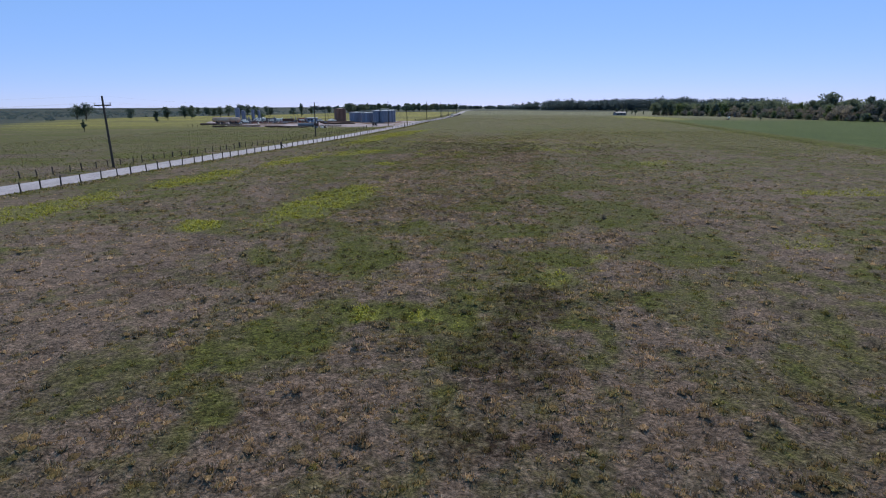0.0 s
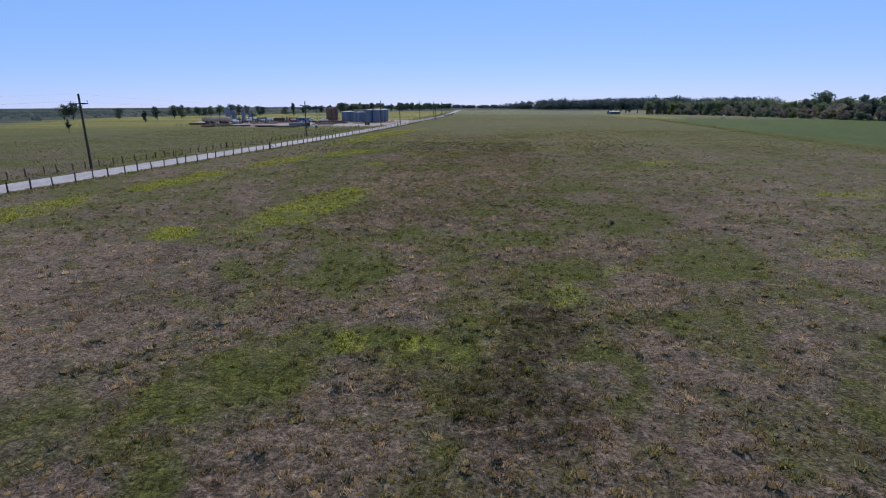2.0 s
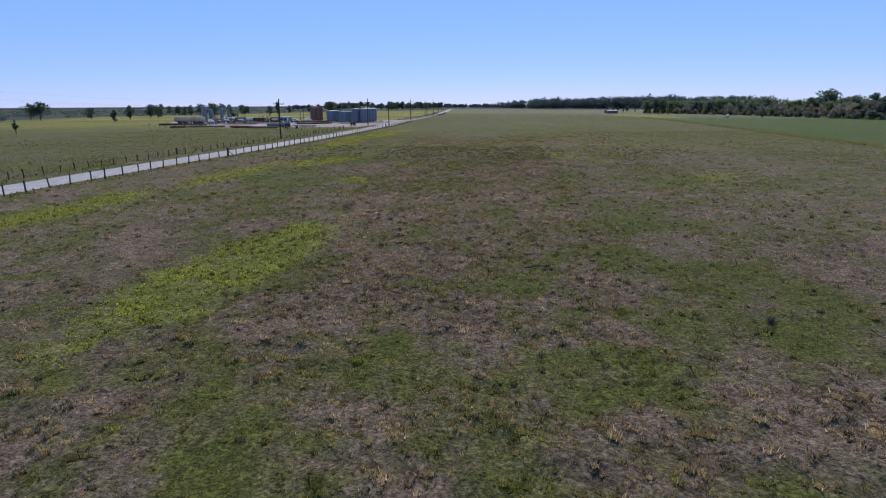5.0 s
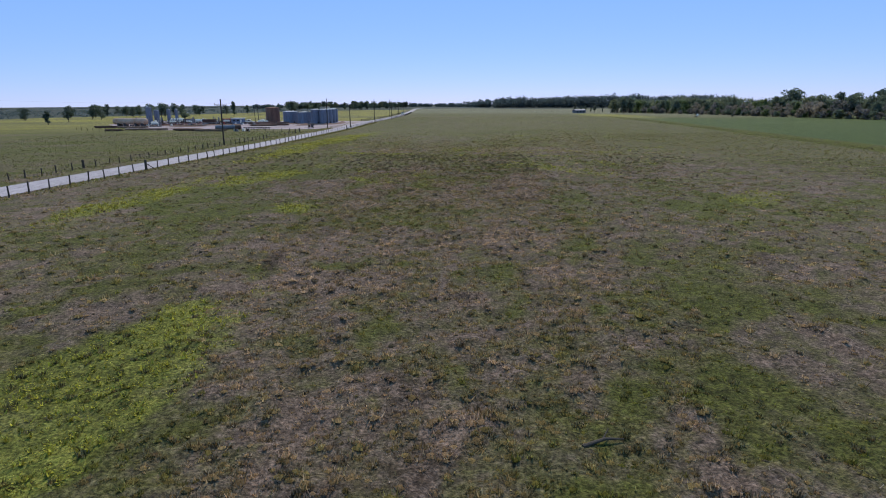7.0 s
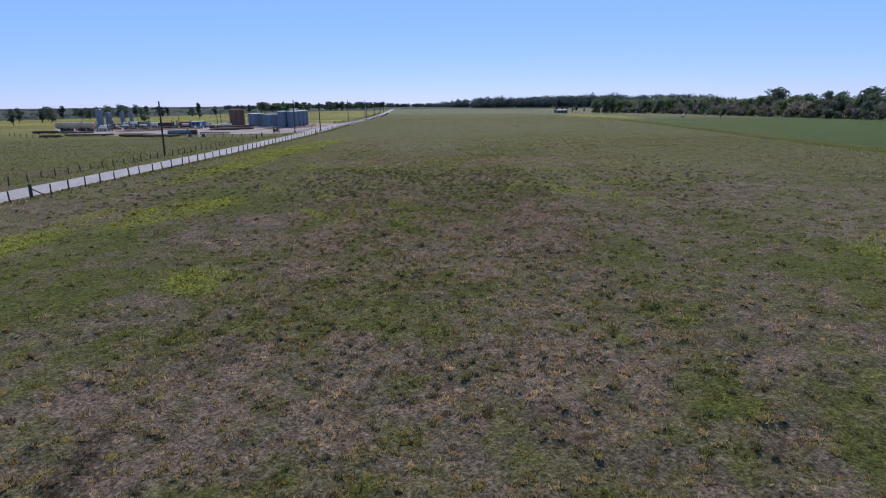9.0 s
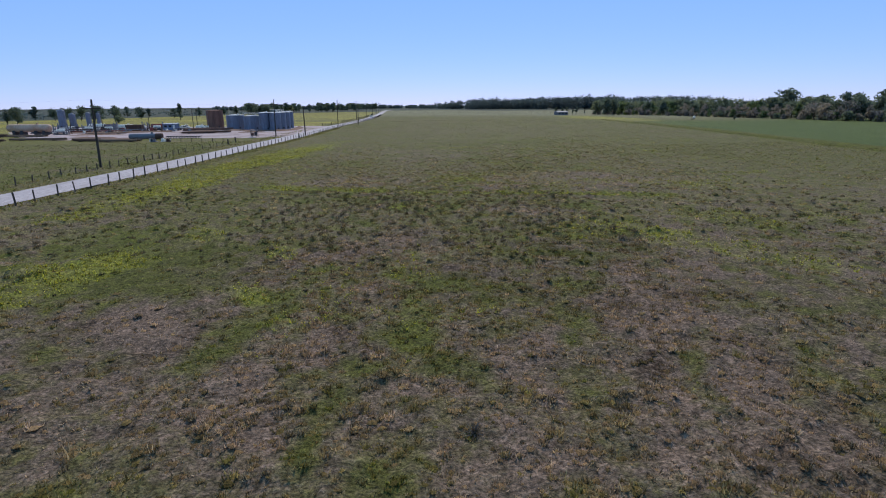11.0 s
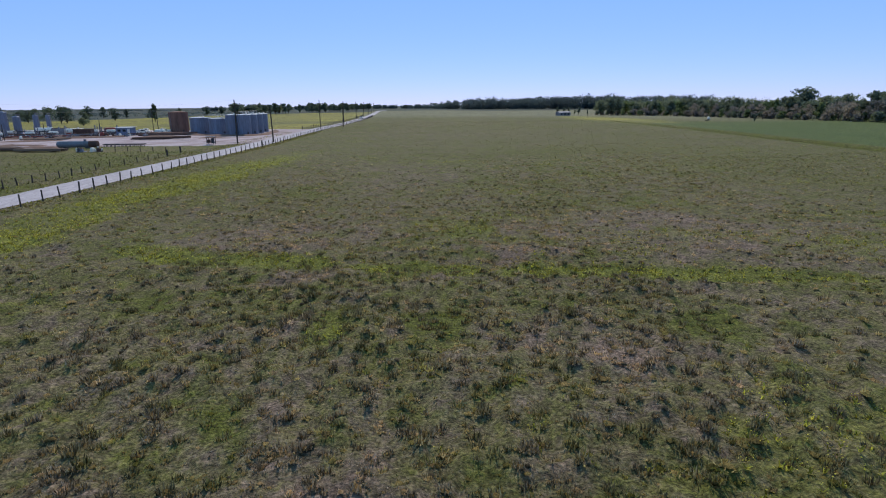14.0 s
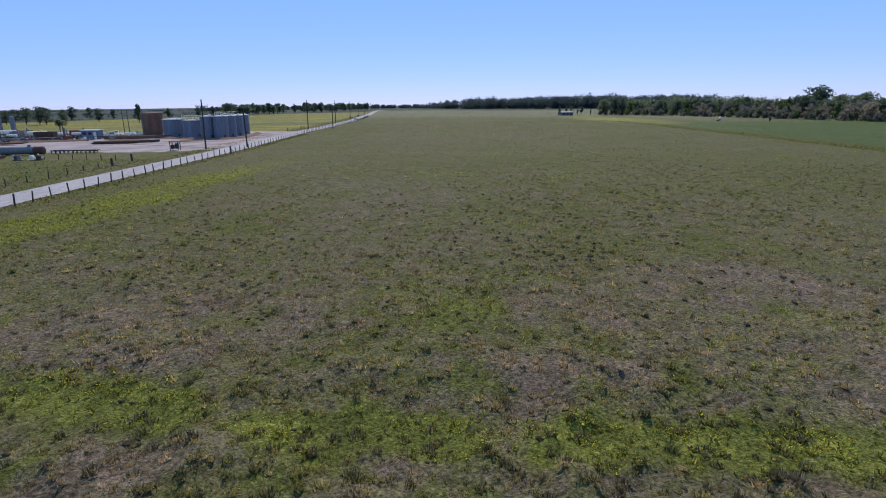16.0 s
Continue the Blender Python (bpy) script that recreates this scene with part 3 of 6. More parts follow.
gap_shade = np.interp(y, (0, 16, 24, 44, 50, 62, 85, 95, 108, 120, 129, 145, 200), (0.55, 0.55, 0.36, 0.36, 0.46, 0.42, 0.34, 0.38, 0.44, 0.46, 0.08, 0.12, 0.06)) * (0.35 + 0.65 * step(34, 14, np.abs(x - np.interp(y, (0, 60, 90, 220), (1.5, 1.5, 4, 17))))) * (1 - 0.9 * np.clip(yellow * 1.5, 0, 1))   # shade in the gaps between tufts, painted as dark earth colour, varied along y
beyond = step(470, 660, y + 0.5 * (x - 40) + 60 * (cloud(x / 70, y / 50, 39) - 0.5)) * (1 - left) * (1 - np.clip(1.5 * yellow, 0, 1))
me = mesh_of("ground", verts, faces, GROUND, {
    "cover": np.stack([lush, yellow * (1 - crop), np.clip(soil + gap_shade, 0, 1) * (1 - crop), 1 - beyond], 1),
    "zone": np.stack([crop, np.maximum(left * step(230, 420, y - 0.3 * x), 0.85 * bloom), scrub, one], 1)}, smooth=True)
tagged(new("ground", me), "wide flat pasture of dry and green grass", "ground", kind="structure")


# ---- road and yard ----
def road_mesh():
    ys = np.concatenate([np.arange(-120, 420, 3.0), np.arange(420, 1111, 10.0)])
    xs = road_x(ys)
    half = np.array((-3.0, -2.5, -1.3, 0, 1.3, 2.5, 3.0))
    rise = np.array((-0.05, 0.10, 0.15, 0.17, 0.15, 0.10, -0.05))
    ragged = 0.35 * (cloud(ys / 2.1, 0 * ys, 31) - 0.5), 0.35 * (cloud(ys / 2.1, 0 * ys, 32) - 0.5)
    vx = xs[:, None] + half[None]
    vx[:, :2] += ragged[0][:, None]
    vx[:, -2:] += ragged[1][:, None]
    v = np.stack([vx, np.repeat(ys[:, None], 7, 1), np.repeat(rise[None], len(ys), 0)], 2).reshape(-1, 3)
    c = (np.arange(len(ys) - 1)[:, None] * 7 + np.arange(6)[None]).ravel()
    return mesh_of("road", v, np.stack([c, c + 1, c + 8, c + 7], 1), ROAD, smooth=True)


tagged(new("road", road_mesh()), "narrow pale country road running along a fence", "road", kind="structure")


def yard_mesh():
    """The gravel yard: a disc bent to its outline, with a ragged edge."""
    outline = ((-22, 268), (-36, 262), (-54, 268), (-80, 264), (-98, 270), (-112, 290), (-128, 312), (-146, 342), (-158, 392), (-118, 398), (-84, 372), (-56, 362), (-26, 360), (-13, 352), (-13.5, 320), (-19, 290))
    p = np.array(outline + outline[:1], float)
    t = np.concatenate([[0], np.cumsum(np.hypot(*np.diff(p, axis=0).T))])
    s = np.arange(0, t[-1], 1.5)
    ox, oy = np.interp(s, t, p[:, 0]), np.interp(s, t, p[:, 1])
    ox, oy = ox + 5 * (cloud(s / 9, 0 * s, 33) - 0.5), oy + 5 * (cloud(s / 9, 0 * s, 34) - 0.5)
    mx, my = -85, 320
    n, rings = len(s), (0.02, 0.4, 0.75, 0.97, 1.0)
    v = [np.stack([mx + (ox - mx) * r, my + (oy - my) * r, np.full(n, 0.09 if r < 1 else -0.03)], 1) for r in rings]
    c = (np.arange(len(rings) - 1)[:, None] * n + np.arange(n)[None])
    d = (np.arange(len(rings) - 1)[:, None] * n + (np.arange(n)[None] + 1) % n)
    f = np.stack([c, d, d + n, c + n], 2).reshape(-1, 4)
    return mesh_of("gravel_yard", np.concatenate(v), f, GRAVEL)


tagged(new("gravel_yard", yard_mesh()), "bare gravel yard of the tank site", "yard", kind="structure")

# ---- tank site ----
def storage_tank(x, y, radius, tall, steel, roof, label, group, seams=3, hatch=True):
    t = thing("storage_tank", pose(x, y, 0.08), label, "tank", group)
    bm = bmesh.new()
    profile = [(radius + 0.12, 0.0), (radius + 0.12, 0.10), (radius, 0.12)]
    for k in range(1, seams + 1):
        z = tall * k / seams
        profile += [(radius, z - 0.10), (radius + 0.035, z - 0.07), (radius + 0.035, z - 0.01), (radius, z)]
    lathe(bm, profile, 40)
    part("shell", bm, steel, t)
    bm = bmesh.new()
    lathe(bm, [(radius + 0.10, tall), (radius + 0.10, tall + 0.10), (radius * 0.5, tall + 0.30), (0.25, tall + 0.42)], 40)
    part("roof", bm, roof, t, "sunlit pale conical steel roof")
    if hatch:
        bm = bmesh.new()
        lathe(bm, [(0.30, tall + 0.20), (0.30, tall + 0.62), (0.36, tall + 0.64), (0.36, tall + 0.72)], 12, pose(0.45 * radius, -0.45 * radius, 0))
        part("hatch", bm, WHITE_PAINT, t, "white round roof hatch")
    bm = bmesh.new()
    lathe(bm, [(0.34, 0.0), (0.34, 0.09), (0.28, 0.10), (0.28, 0.13)], 14, pose(0.6 * radius, -0.80 * radius, 0.75) @ pose(0, 0, 0, 90, 0, 36))
    part("manway", bm, DARK_STEEL, t, "dark round manway near the ground")
    bm = bmesh.new()
    for side in (-0.2, 0.2):
        bar(bm, (side, -radius - 0.16, 0), (side, -radius - 0.16, tall + 0.9), 0.03, 5)
    for k in range(int(tall / 0.4)):
        bar(bm, (-0.2, -radius - 0.16, 0.3 + 0.4 * k), (0.2, -radius - 0.16, 0.3 + 0.4 * k), 0.018, 5)
    bmesh.ops.rotate(bm, verts=bm.verts, matrix=Matrix.Rotation(radians(-38), 3, "Z"))
    part("ladder", bm, GREY_STEEL, t, "grey steel ladder")
    return t


TALL_LABEL = "tall blue-grey steel oil tank with a pale roof"
for tx, ty in ((-37.2, 315.0), (-33.0, 313.6), (-31.9, 320.2), (-31.0, 327.0), (-30.9, 337.0)):
    storage_tank(tx, ty, 2.2, 6.7, BLUE_STEEL, PALE_STEEL, TALL_LABEL, "tall tanks in a row")
storage_tank(-51.2, 328.3, 3.6, 5.7, BLUE_STEEL, PALE_STEEL, "wide low blue-grey steel oil tank", "low wide tanks", 3)
storage_tank(-43.2, 322.2, 3.5, 5.45, BLUE_STEEL, PALE_STEEL, "wide low blue-grey steel oil tank", "low wide tanks", 3)
storage_tank(-62.9, 343.0, 3.5, 7.6, RUST, RUST, "tall rust-brown steel tank at the yard's edge", "", 4, False)


def catwalk(points, z, label):
    w = thing("catwalk", pose(points[0][0], points[0][1], z), label, "walkway")
    o = Vector((*points[0], 0))
    for a, b in zip(points, points[1:]):
        a, b = Vector((*a, 0)) - o, Vector((*b, 0)) - o
        d = (b - a).normalized()
        s = Vector((-d.y, d.x, 0)) * 0.4
        bm = bmesh.new()
        turn = Matrix.Translation(a) @ d.to_track_quat("X", "Z").to_matrix().to_4x4()
        box(bm, (b - a).length, 0.8, 0.06, turn @ pose((b - a).length / 2, 0, 0))
        part("deck", bm, GREY_STEEL, w)
        for side in (s, -s):
            bm = bmesh.new()
            for up in (0.55, 1.05):
                bar(bm, a + side + Vector((0, 0, up)), b + side + Vector((0, 0, up)), 0.028, 5)
            for k in range(int((b - a).length / 1.5) + 1):
                q = a + d * min(1.5 * k, (b - a).length) + side
                bar(bm, q, q + Vector((0, 0, 1.05)), 0.028, 5)
            part("handrail", bm, WHITE_PAINT, w, "white pipe handrail")
    return w


catwalk(((-34.9, 316.9), (-33.9, 322.5), (-33.3, 330.0), (-33.0, 337.5)), 6.95, "steel catwalk with white handrails along the tank tops")
catwalk(((-47.5, 325.6), (-39.9, 319.5)), 6.0, "short steel catwalk between the low tanks")


def tower(x, y, radius, tall, label):
    """An upright treater vessel on a skirt, with a dished head, manway and pipes."""
    t = thing("vessel_tower", pose(x, y, 0.08), label, "process vessel", "upright vessels")
    bm = bmesh.new()
    lathe(bm, [(radius + 0.2, 0), (radius + 0.2, 0.12), (radius, 0.14), (radius, tall - 0.5 * radius), (radius * 0.92, tall - 0.25 * radius), (radius * 0.6, tall - 0.06 * radius), (0.12, tall)], 24)
    part("shell", bm, BLUE_STEEL, t)
    for z in (tall * 0.33, tall * 0.66, tall - 0.6 * radius):
        bm = bmesh.new()
        lathe(bm, [(radius + 0.002, z), (radius + 0.07, z + 0.01), (radius + 0.07, z + 0.13), (radius + 0.002, z + 0.14)], 24)
        part("flange", bm, GREY_STEEL, t)
    bm = bmesh.new()
    bar(bm, (radius + 0.25, 0, 0.3), (radius + 0.25, 0, tall + 0.5), 0.11, 8)
    bar(bm, (radius + 0.25, 0, tall + 0.5), (0, 0, tall + 0.5), 0.11, 8)
    bar(bm, (0, 0, tall + 0.5), (0, 0, tall - 0.02), 0.11, 8)
    part("pipe", bm, GREY_STEEL, t, "grey pipe looping over the top")
    bm = bmesh.new()
    lathe(bm, [(0.38, 0), (0.38, 0.16), (0.30, 0.18), (0.30, 0.22)], 12, pose(0, -radius - 0.02, 1.5, 90))
    part("manway", bm, DARK_STEEL, t)
    return t


tower(-126.8, 347.0, 1.4, 8.7, "tall blue-grey upright treater vessel")
tower(-125.0, 352.0, 1.25, 7.0, "blue-grey upright treater vessel")
tower(-120.7, 357.0, 0.92, 7.3, "blue-grey upright treater vessel")
tower(-118.2, 361.0, 0.75, 7.1, "slim blue-grey upright treater vessel")


def bullet_tank(x, y, turn, length, radius, lift, steel, label, saddles):
    t = thing("bullet_tank", pose(x, y, 0.08, 0, 0, turn), label, "tank")
    bm = bmesh.new()
    prof = [(0.05, -length / 2), (radius * 0.6, -length / 2 + 0.12 * radius), (radius * 0.9, -length / 2 + 0.35 * radius), (radius, -length / 2 + 0.75 * radius)]
    prof += [(r, -z) for r, z in prof[::-1]]
    lathe(bm, prof, 28, pose(0, 0, lift + radius, 0, 90))
    part("shell", bm, steel, t, smooth=False)
    for k in range(-2, 3):
        q = k * length / 6
        bm = bmesh.new()
        lathe(bm, [(radius + 0.003, q - 0.05), (radius + 0.03, q - 0.045), (radius + 0.03, q + 0.045), (radius + 0.003, q + 0.05)], 28, pose(0, 0, lift + radius, 0, 90))
        part("seam", bm, steel, t)
    for s in saddles:
        bm = bmesh.new()
        box(bm, 1.1, radius * 1.7, lift + 0.35 * radius, pose(s, 0, 0), 0.03)
        part("saddle", bm, DARK_STEEL, t, "dark support saddle")
    bm = bmesh.new()
    lathe(bm, [(0.3, 0), (0.3, 0.35), (0.38, 0.36), (0.38, 0.44)], 12, pose(length * 0.2, 0, lift + 2 * radius - 0.03))
    part("hatch", bm, steel, t)
    return t


bullet_tank(-118.2, 306.0, -14, 17.0, 1.35, 1.05, PINK_TANK, "long faded pink-white bullet tank with rust, on dark saddles", (-5.5, -2.5, 3.0, 6.2))
pipe_tank = bullet_tank(-63.4, 262.6, -5, 9.8, 0.80, 0.12, GREY_STEEL, "long grey-blue cylindrical tank lying on the ground", (-3.2, 2.6))
bm = bmesh.new()
lathe(bm, [(0.82, 3.0), (0.84, 3.02), (0.84, 4.86), (0.60, 4.97), (0.1, 5.0)], 28, pose(0, 0, 0.92, 0, 90))
part("end_cover", bm, DARK_RUST, pipe_tank, "dark rusty end of the tank")


def site_shed(x, y, turn):
    t = thing("site_shed", pose(x, y, 0.08, 0, 0, turn), "small blue metal site shed with a flat pale roof", "shed")
    for name, sx, sy, px, py in (("wall", 5.4, 0.08, 0, -1.46), ("wall", 5.4, 0.08, 0, 1.46), ("wall", 0.08, 2.84, -2.66, 0), ("wall", 0.08, 2.84, 2.66, 0)):
        bm = bmesh.new()
        box(bm, sx, sy, 2.5, pose(px, py, 0.25))
        part(name, bm, BLUE_WALL, t)
    bm = bmesh.new()
    box(bm, 6.0, 3.5, 0.14, pose(0, 0, 2.75) @ pose(0, 0, 0, 3), 0.02)
    part("roof", bm, PALE_STEEL, t)
    for k in (-2.2, 0, 2.2):
        bm = bmesh.new()
        box(bm, 0.25, 2.9, 0.26, pose(k, 0, 0))
        part("skid", bm, DARK_STEEL, t)
    for k in (-1.6, 0.2):
        bm = bmesh.new()
        box(bm, 1.1, 0.05, 0.8, pose(k, -1.52, 1.35))
        w = part("window", bm, DARK_STEEL, t, "dark window")
        bm = bmesh.new()
        box(bm, 0.96, 0.03, 0.66, pose(k, -1.55, 1.42))
        part("pane", bm, GLASS_DARK, w)
    bm = bmesh.new()
    box(bm, 0.85, 0.05, 1.95, pose(1.75, -1.525, 0.3))
    part("door", bm, WHITE_PAINT, t, "white door")
    return t


site_shed(-76.2, 326.4, -8)


def container(x, y, turn, steel, sx, label):
    t = thing("steel_container", pose(x, y, 0.08, 0, 0, turn), label, "container")
    bm = bmesh.new()
    box(bm, sx, 2.3, 2.35, pose(0, 0, 0.15), 0.03)
    part("body", bm, steel, t)
    for k in np.arange(-sx / 2 + 0.3, sx / 2 - 0.2, 0.45):
        bm = bmesh.new()
        box(bm, 0.16, 0.06, 2.1, pose(k, -1.175, 0.27))
        part("rib", bm, steel, t)
    for k in (-sx / 2 + 0.4, sx / 2 - 0.4):
        bm = bmesh.new()
        box(bm, 0.2, 2.2, 0.16, pose(k, 0, 0))
        part("foot", bm, DARK_STEEL, t)
    return t


container(-90.2, 326.6, -6, DARK_RUST, 6.2, "rust-brown steel container among pipework")
container(-100.5, 331.0, 12, GREY_STEEL, 4.0, "small grey equipment box among pipework")


def pipe_stack(x, y, turn, length, layers, wide, steel, label):
    """A low pile of long pipes on two bearers, each pipe a part."""
    t = thing("pipe_stack", pose(x, y, 0.08, 0, 0, turn), label, "pipe stack", "stacks of old pipes")
    for k in (-0.3, 0.3):
        bm = bmesh.new()
        box(bm, 0.2, wide * 0.34 + 0.3, 0.14, pose(k * length, 0, 0))
        part("bearer", bm, POST_WOOD, t)
    pipe = bmesh.new()
    cone(pipe, 0.155, 0.155, length, 8, pose(-length / 2, 0, 0, 0, 90))
    me = bpy.data.meshes.new("pipe")
    pipe.to_mesh(me)
    pipe.free()
    me.materials.append(steel)
    for row in range(layers):
        for k in range(wide - row):
            piece("pipe", me, t, "", pose(rng.uniform(-0.5, 0.5), (k - (wide - row - 1) / 2) * 0.33, 0.30 + 0.27 * row, 0, 0, rng.uniform(-0.8, 0.8)))
    return t


pipe_stack(-95.0, 266.5, -4, 15.5, 2, 7, TAN_PIPE, "long low stack of rusty pipes on the yard edge")
pipe_stack(-79.0, 260.5, -14, 8.0, 2, 6, TAN_PIPE, "low stack of rusty pipes on the yard edge")
pipe_stack(-66.8, 252.5, -10, 11.0, 2, 8, TAN_PIPE, "brown stack of rusty pipes in the grass")
pipe_stack(-76.5, 257.0, -10, 8.5, 2, 6, DARK_RUST, "dark low stack of rusty pipes in the grass")
pipe_stack(-121.5, 290.5, 6, 8.0, 3, 5, DARK_RUST, "dark stack of old pipes beyond the bullet tank")
pipe_stack(-105.0, 262.0, -8, 6.0, 2, 6, DARK_RUST, "dark low stack of old pipes in the grass")
pipe_stack(-57.5, 297.0, 3, 11.0, 2, 9, DARK_RUST, "dark layer of pipes laid across the gravel")
pipe_stack(-52.0, 299.5, 12, 9.0, 2, 8, DARK_RUST, "dark layer of pipes laid across the gravel")
pipe_stack(-58.0, 303.0, -4, 13.0, 1, 6, RUST, "red-brown layer of loose pipes on the gravel")
pipe_stack(-60.5, 322.0, 4, 18.0, 3, 11, RUST, "red-brown stack of pipes behind the gravel")
pipe_stack(-106.0, 318.0, 4, 9.0, 2, 6, DARK_RUST, "dark stack of pipes beside the vessels")
pipe_stack(-88.0, 316.0, 3, 12.0, 1, 8, DARK_RUST, "dark layer of pipes on the yard")


def pipe_rack(x, y, turn, length):
    t = thing("pipe_rack", pose(x, y, 0.08, 0, 0, turn), "long low dark steel pipe rack on short legs", "rack")
    for s in (-0.55, 0.55):
        bm = bmesh.new()
        box(bm, length, 0.16, 0.16, pose(0, s, 0.62), 0.02)
        part("rail", bm, DARK_STEEL, t)
    for k in np.arange(-length / 2 + 0.3, length / 2, 0.95):
        bm = bmesh.new()
        box(bm, 0.12, 0.12, 0.62, pose(k, -0.55, 0))
        box(bm, 0.12, 0.12, 0.62, pose(k, 0.55, 0))
        box(bm, 0.10, 1.1, 0.10, pose(k, 0, 0.5))
        part("leg_frame", bm, DARK_STEEL, t)
    return t


pipe_rack(-52.8, 263.4, -8, 10.4)


def loose_parts(x, y, count, seed, reach, label):
    """A scatter of valves, drums and plates, each its own piece of scrap."""
    r = random.Random(seed)
    for _ in range(count):
        px, py, kind = x + r.uniform(-reach[0], reach[0]), y + r.uniform(-reach[1], reach[1]), r.choice("dvpb")
        steel = r.choice((DARK_STEEL, GREY_STEEL, WHITE_PAINT, DARK_RUST, GREY_STEEL))
        t = thing("scrap_piece", pose(px, py, 0.08, 0, 0, r.uniform(0, 360)), label, "scrap", "scrap on the tank site")
        bm = bmesh.new()
        if kind == "d":
            lathe(bm, [(0.29, 0), (0.30, 0.02), (0.30, 0.28), (0.315, 0.30), (0.30, 0.32), (0.30, 0.58), (0.315, 0.60), (0.30, 0.62), (0.30, 0.88), (0.27, 0.89)], 14)
        elif kind == "v":
            cone(bm, 0.22, 0.22, 1.5, 10, pose(-0.75, 0, 0.35, 0, 90))
            cone(bm, 0.38, 0.38, 0.12, 12, pose(-0.75, 0, 0.38, 0, 90))
            cone(bm, 0.38, 0.38, 0.12, 12, pose(0.65, 0, 0.38, 0, 90))
            cone(bm, 0.14, 0.14, 0.8, 8, pose(0, 0, 0.4))
        elif kind == "p":
            box(bm, 1.6, 1.0, 0.16, pose(0, 0, 0), 0.02)
            box(bm, 0.9, 0.5, 0.5, pose(0.1, 0, 0.16), 0.04)
        else:
            box(bm, 1.3, 0.9, 0.12, pose(0, 0, 0), 0.02)
            lathe(bm, [(0.42, 0.12), (0.45, 0.3), (0.45, 0.75), (0.25, 0.95)], 14)
        part("body", bm, steel, t)


loose_parts(-54.6, 248.6, 7, 3, (3.2, 0.9), "pale and dark scrap part lying in the grass")
loose_parts(-68.5, 328.5, 12, 4, (5.5, 2.0), "pale drum or fitting beside the shed")
loose_parts(-97.0, 322.0, 14, 5, (9.0, 5.0), "steel fitting among the pipework")
loose_parts(-111.0, 330.0, 14, 6, (8.0, 9.0), "steel fitting beside the vessels")
loose_parts(-86.0, 332.0, 10, 8, (8.0, 4.0), "steel fitting among the pipework")
loose_parts(-52.0, 334.5, 3, 9, (5.0, 0.8), "small fitting behind the low tanks")


def process_skid(x, y, turn, label):
    """A skid with a small horizontal vessel, uprights and looping pipes."""
    t = thing("process_skid", pose(x, y, 0.08, 0, 0, turn), label, "process skid", "process skids")
    bm = bmesh.new()
    box(bm, 5.0, 2.0, 0.22, None, 0.02)
    part("base", bm, DARK_STEEL, t)
    bm = bmesh.new()
    lathe(bm, [(0.08, -1.6), (0.42, -1.5), (0.55, -1.2), (0.55, 1.2), (0.42, 1.5), (0.08, 1.6)], 18, pose(-0.4, 0.2, 1.35, 0, 90))
    part("vessel", bm, WHITE_PAINT, t, "white horizontal vessel")
    for k in (-1.4, 0.6):
        bm = bmesh.new()
        box(bm, 0.25, 0.8, 0.75, pose(k, 0.2, 0.22))
        part("support", bm, DARK_STEEL, t)
    for px, py, tall, r in ((1.9, -0.5, 3.4, 0.22), (2.2, 0.5, 2.8, 0.16), (-2.2, -0.6, 2.6, 0.12)):
        bm = bmesh.new()
        bar(bm, (px, py, 0.2), (px, py, tall), r, 10)
        part("upright", bm, GREY_STEEL, t)
    for z in (0.7, 1.0, 2.1):
        bm = bmesh.new()
        bar(bm, (-2.2, -0.7, z), (2.1, -0.7, z), 0.06, 6)
        bar(bm, (2.1, -0.7, z), (2.1, 0.6, z), 0.06, 6)
        bar(bm, (2.1, 0.6, z), (2.1, 0.6, 0.2), 0.06, 6)
        part("pipe", bm, GREY_STEEL, t)
    return t


process_skid(-106.5, 303.5, 4, "skid with a white vessel, uprights and grey pipes")
skid = process_skid(-113.5, 320.0, -10, "skid with a white vessel, uprights and grey pipes")
for sx, sy, st in ((-104.0, 339.0, 20), (-94.0, 341.0, -8), (-83.5, 333.0, 12), (-107.0, 326.0, -5), (-118.5, 336.5, 10), (-112.5, 337.0, -15), (-99.5, 326.0, 3), (-90.0, 334.5, 8), (-122.0, 329.0, 24), (-115.5, 313.0, 6)):
    copy_thing(skid, pose(sx, sy, 0.08, 0, 0, st))


def vent_pole(x, y, tall, label):
    t = thing("vent_pole", pose(x, y, 0.05), label, "pole", "bare poles on the tank site")
    bm = bmesh.new()
    bar(bm, (0, 0, 0), (0, 0, tall), 0.14, 8, 0.10)
    part("shaft", bm, POLE_WOOD, t)


for px, py, h in ((-71.3, 339.5, 8.6), (-69.4, 338.8, 8.6), (-84.0, 325.0, 5.5), (-98.5, 318.0, 5.0), (-104.2, 305.8, 5.0)):
    vent_pole(px, py, h, "bare dark pole standing in the yard")


def wheel(parent, x, y, r, wide):
    bm = bmesh.new()
    lathe(bm, [(r * 0.62, -wide / 2), (r * 0.92, -wide / 2), (r, -wide * 0.3), (r, wide * 0.3), (r * 0.92, wide / 2), (r * 0.62, wide / 2)], 18, pose(x, y, r, 90))
    w = part("wheel", bm, RUBBER, parent)
    bm = bmesh.new()
    lathe(bm, [(r * 0.6, -wide * 0.51), (r * 0.2, -wide * 0.40), (r * 0.2, wide * 0.40), (r * 0.6, wide * 0.51)], 14, pose(x, y, r, 90))
    part("rim", bm, GREY_STEEL, w)


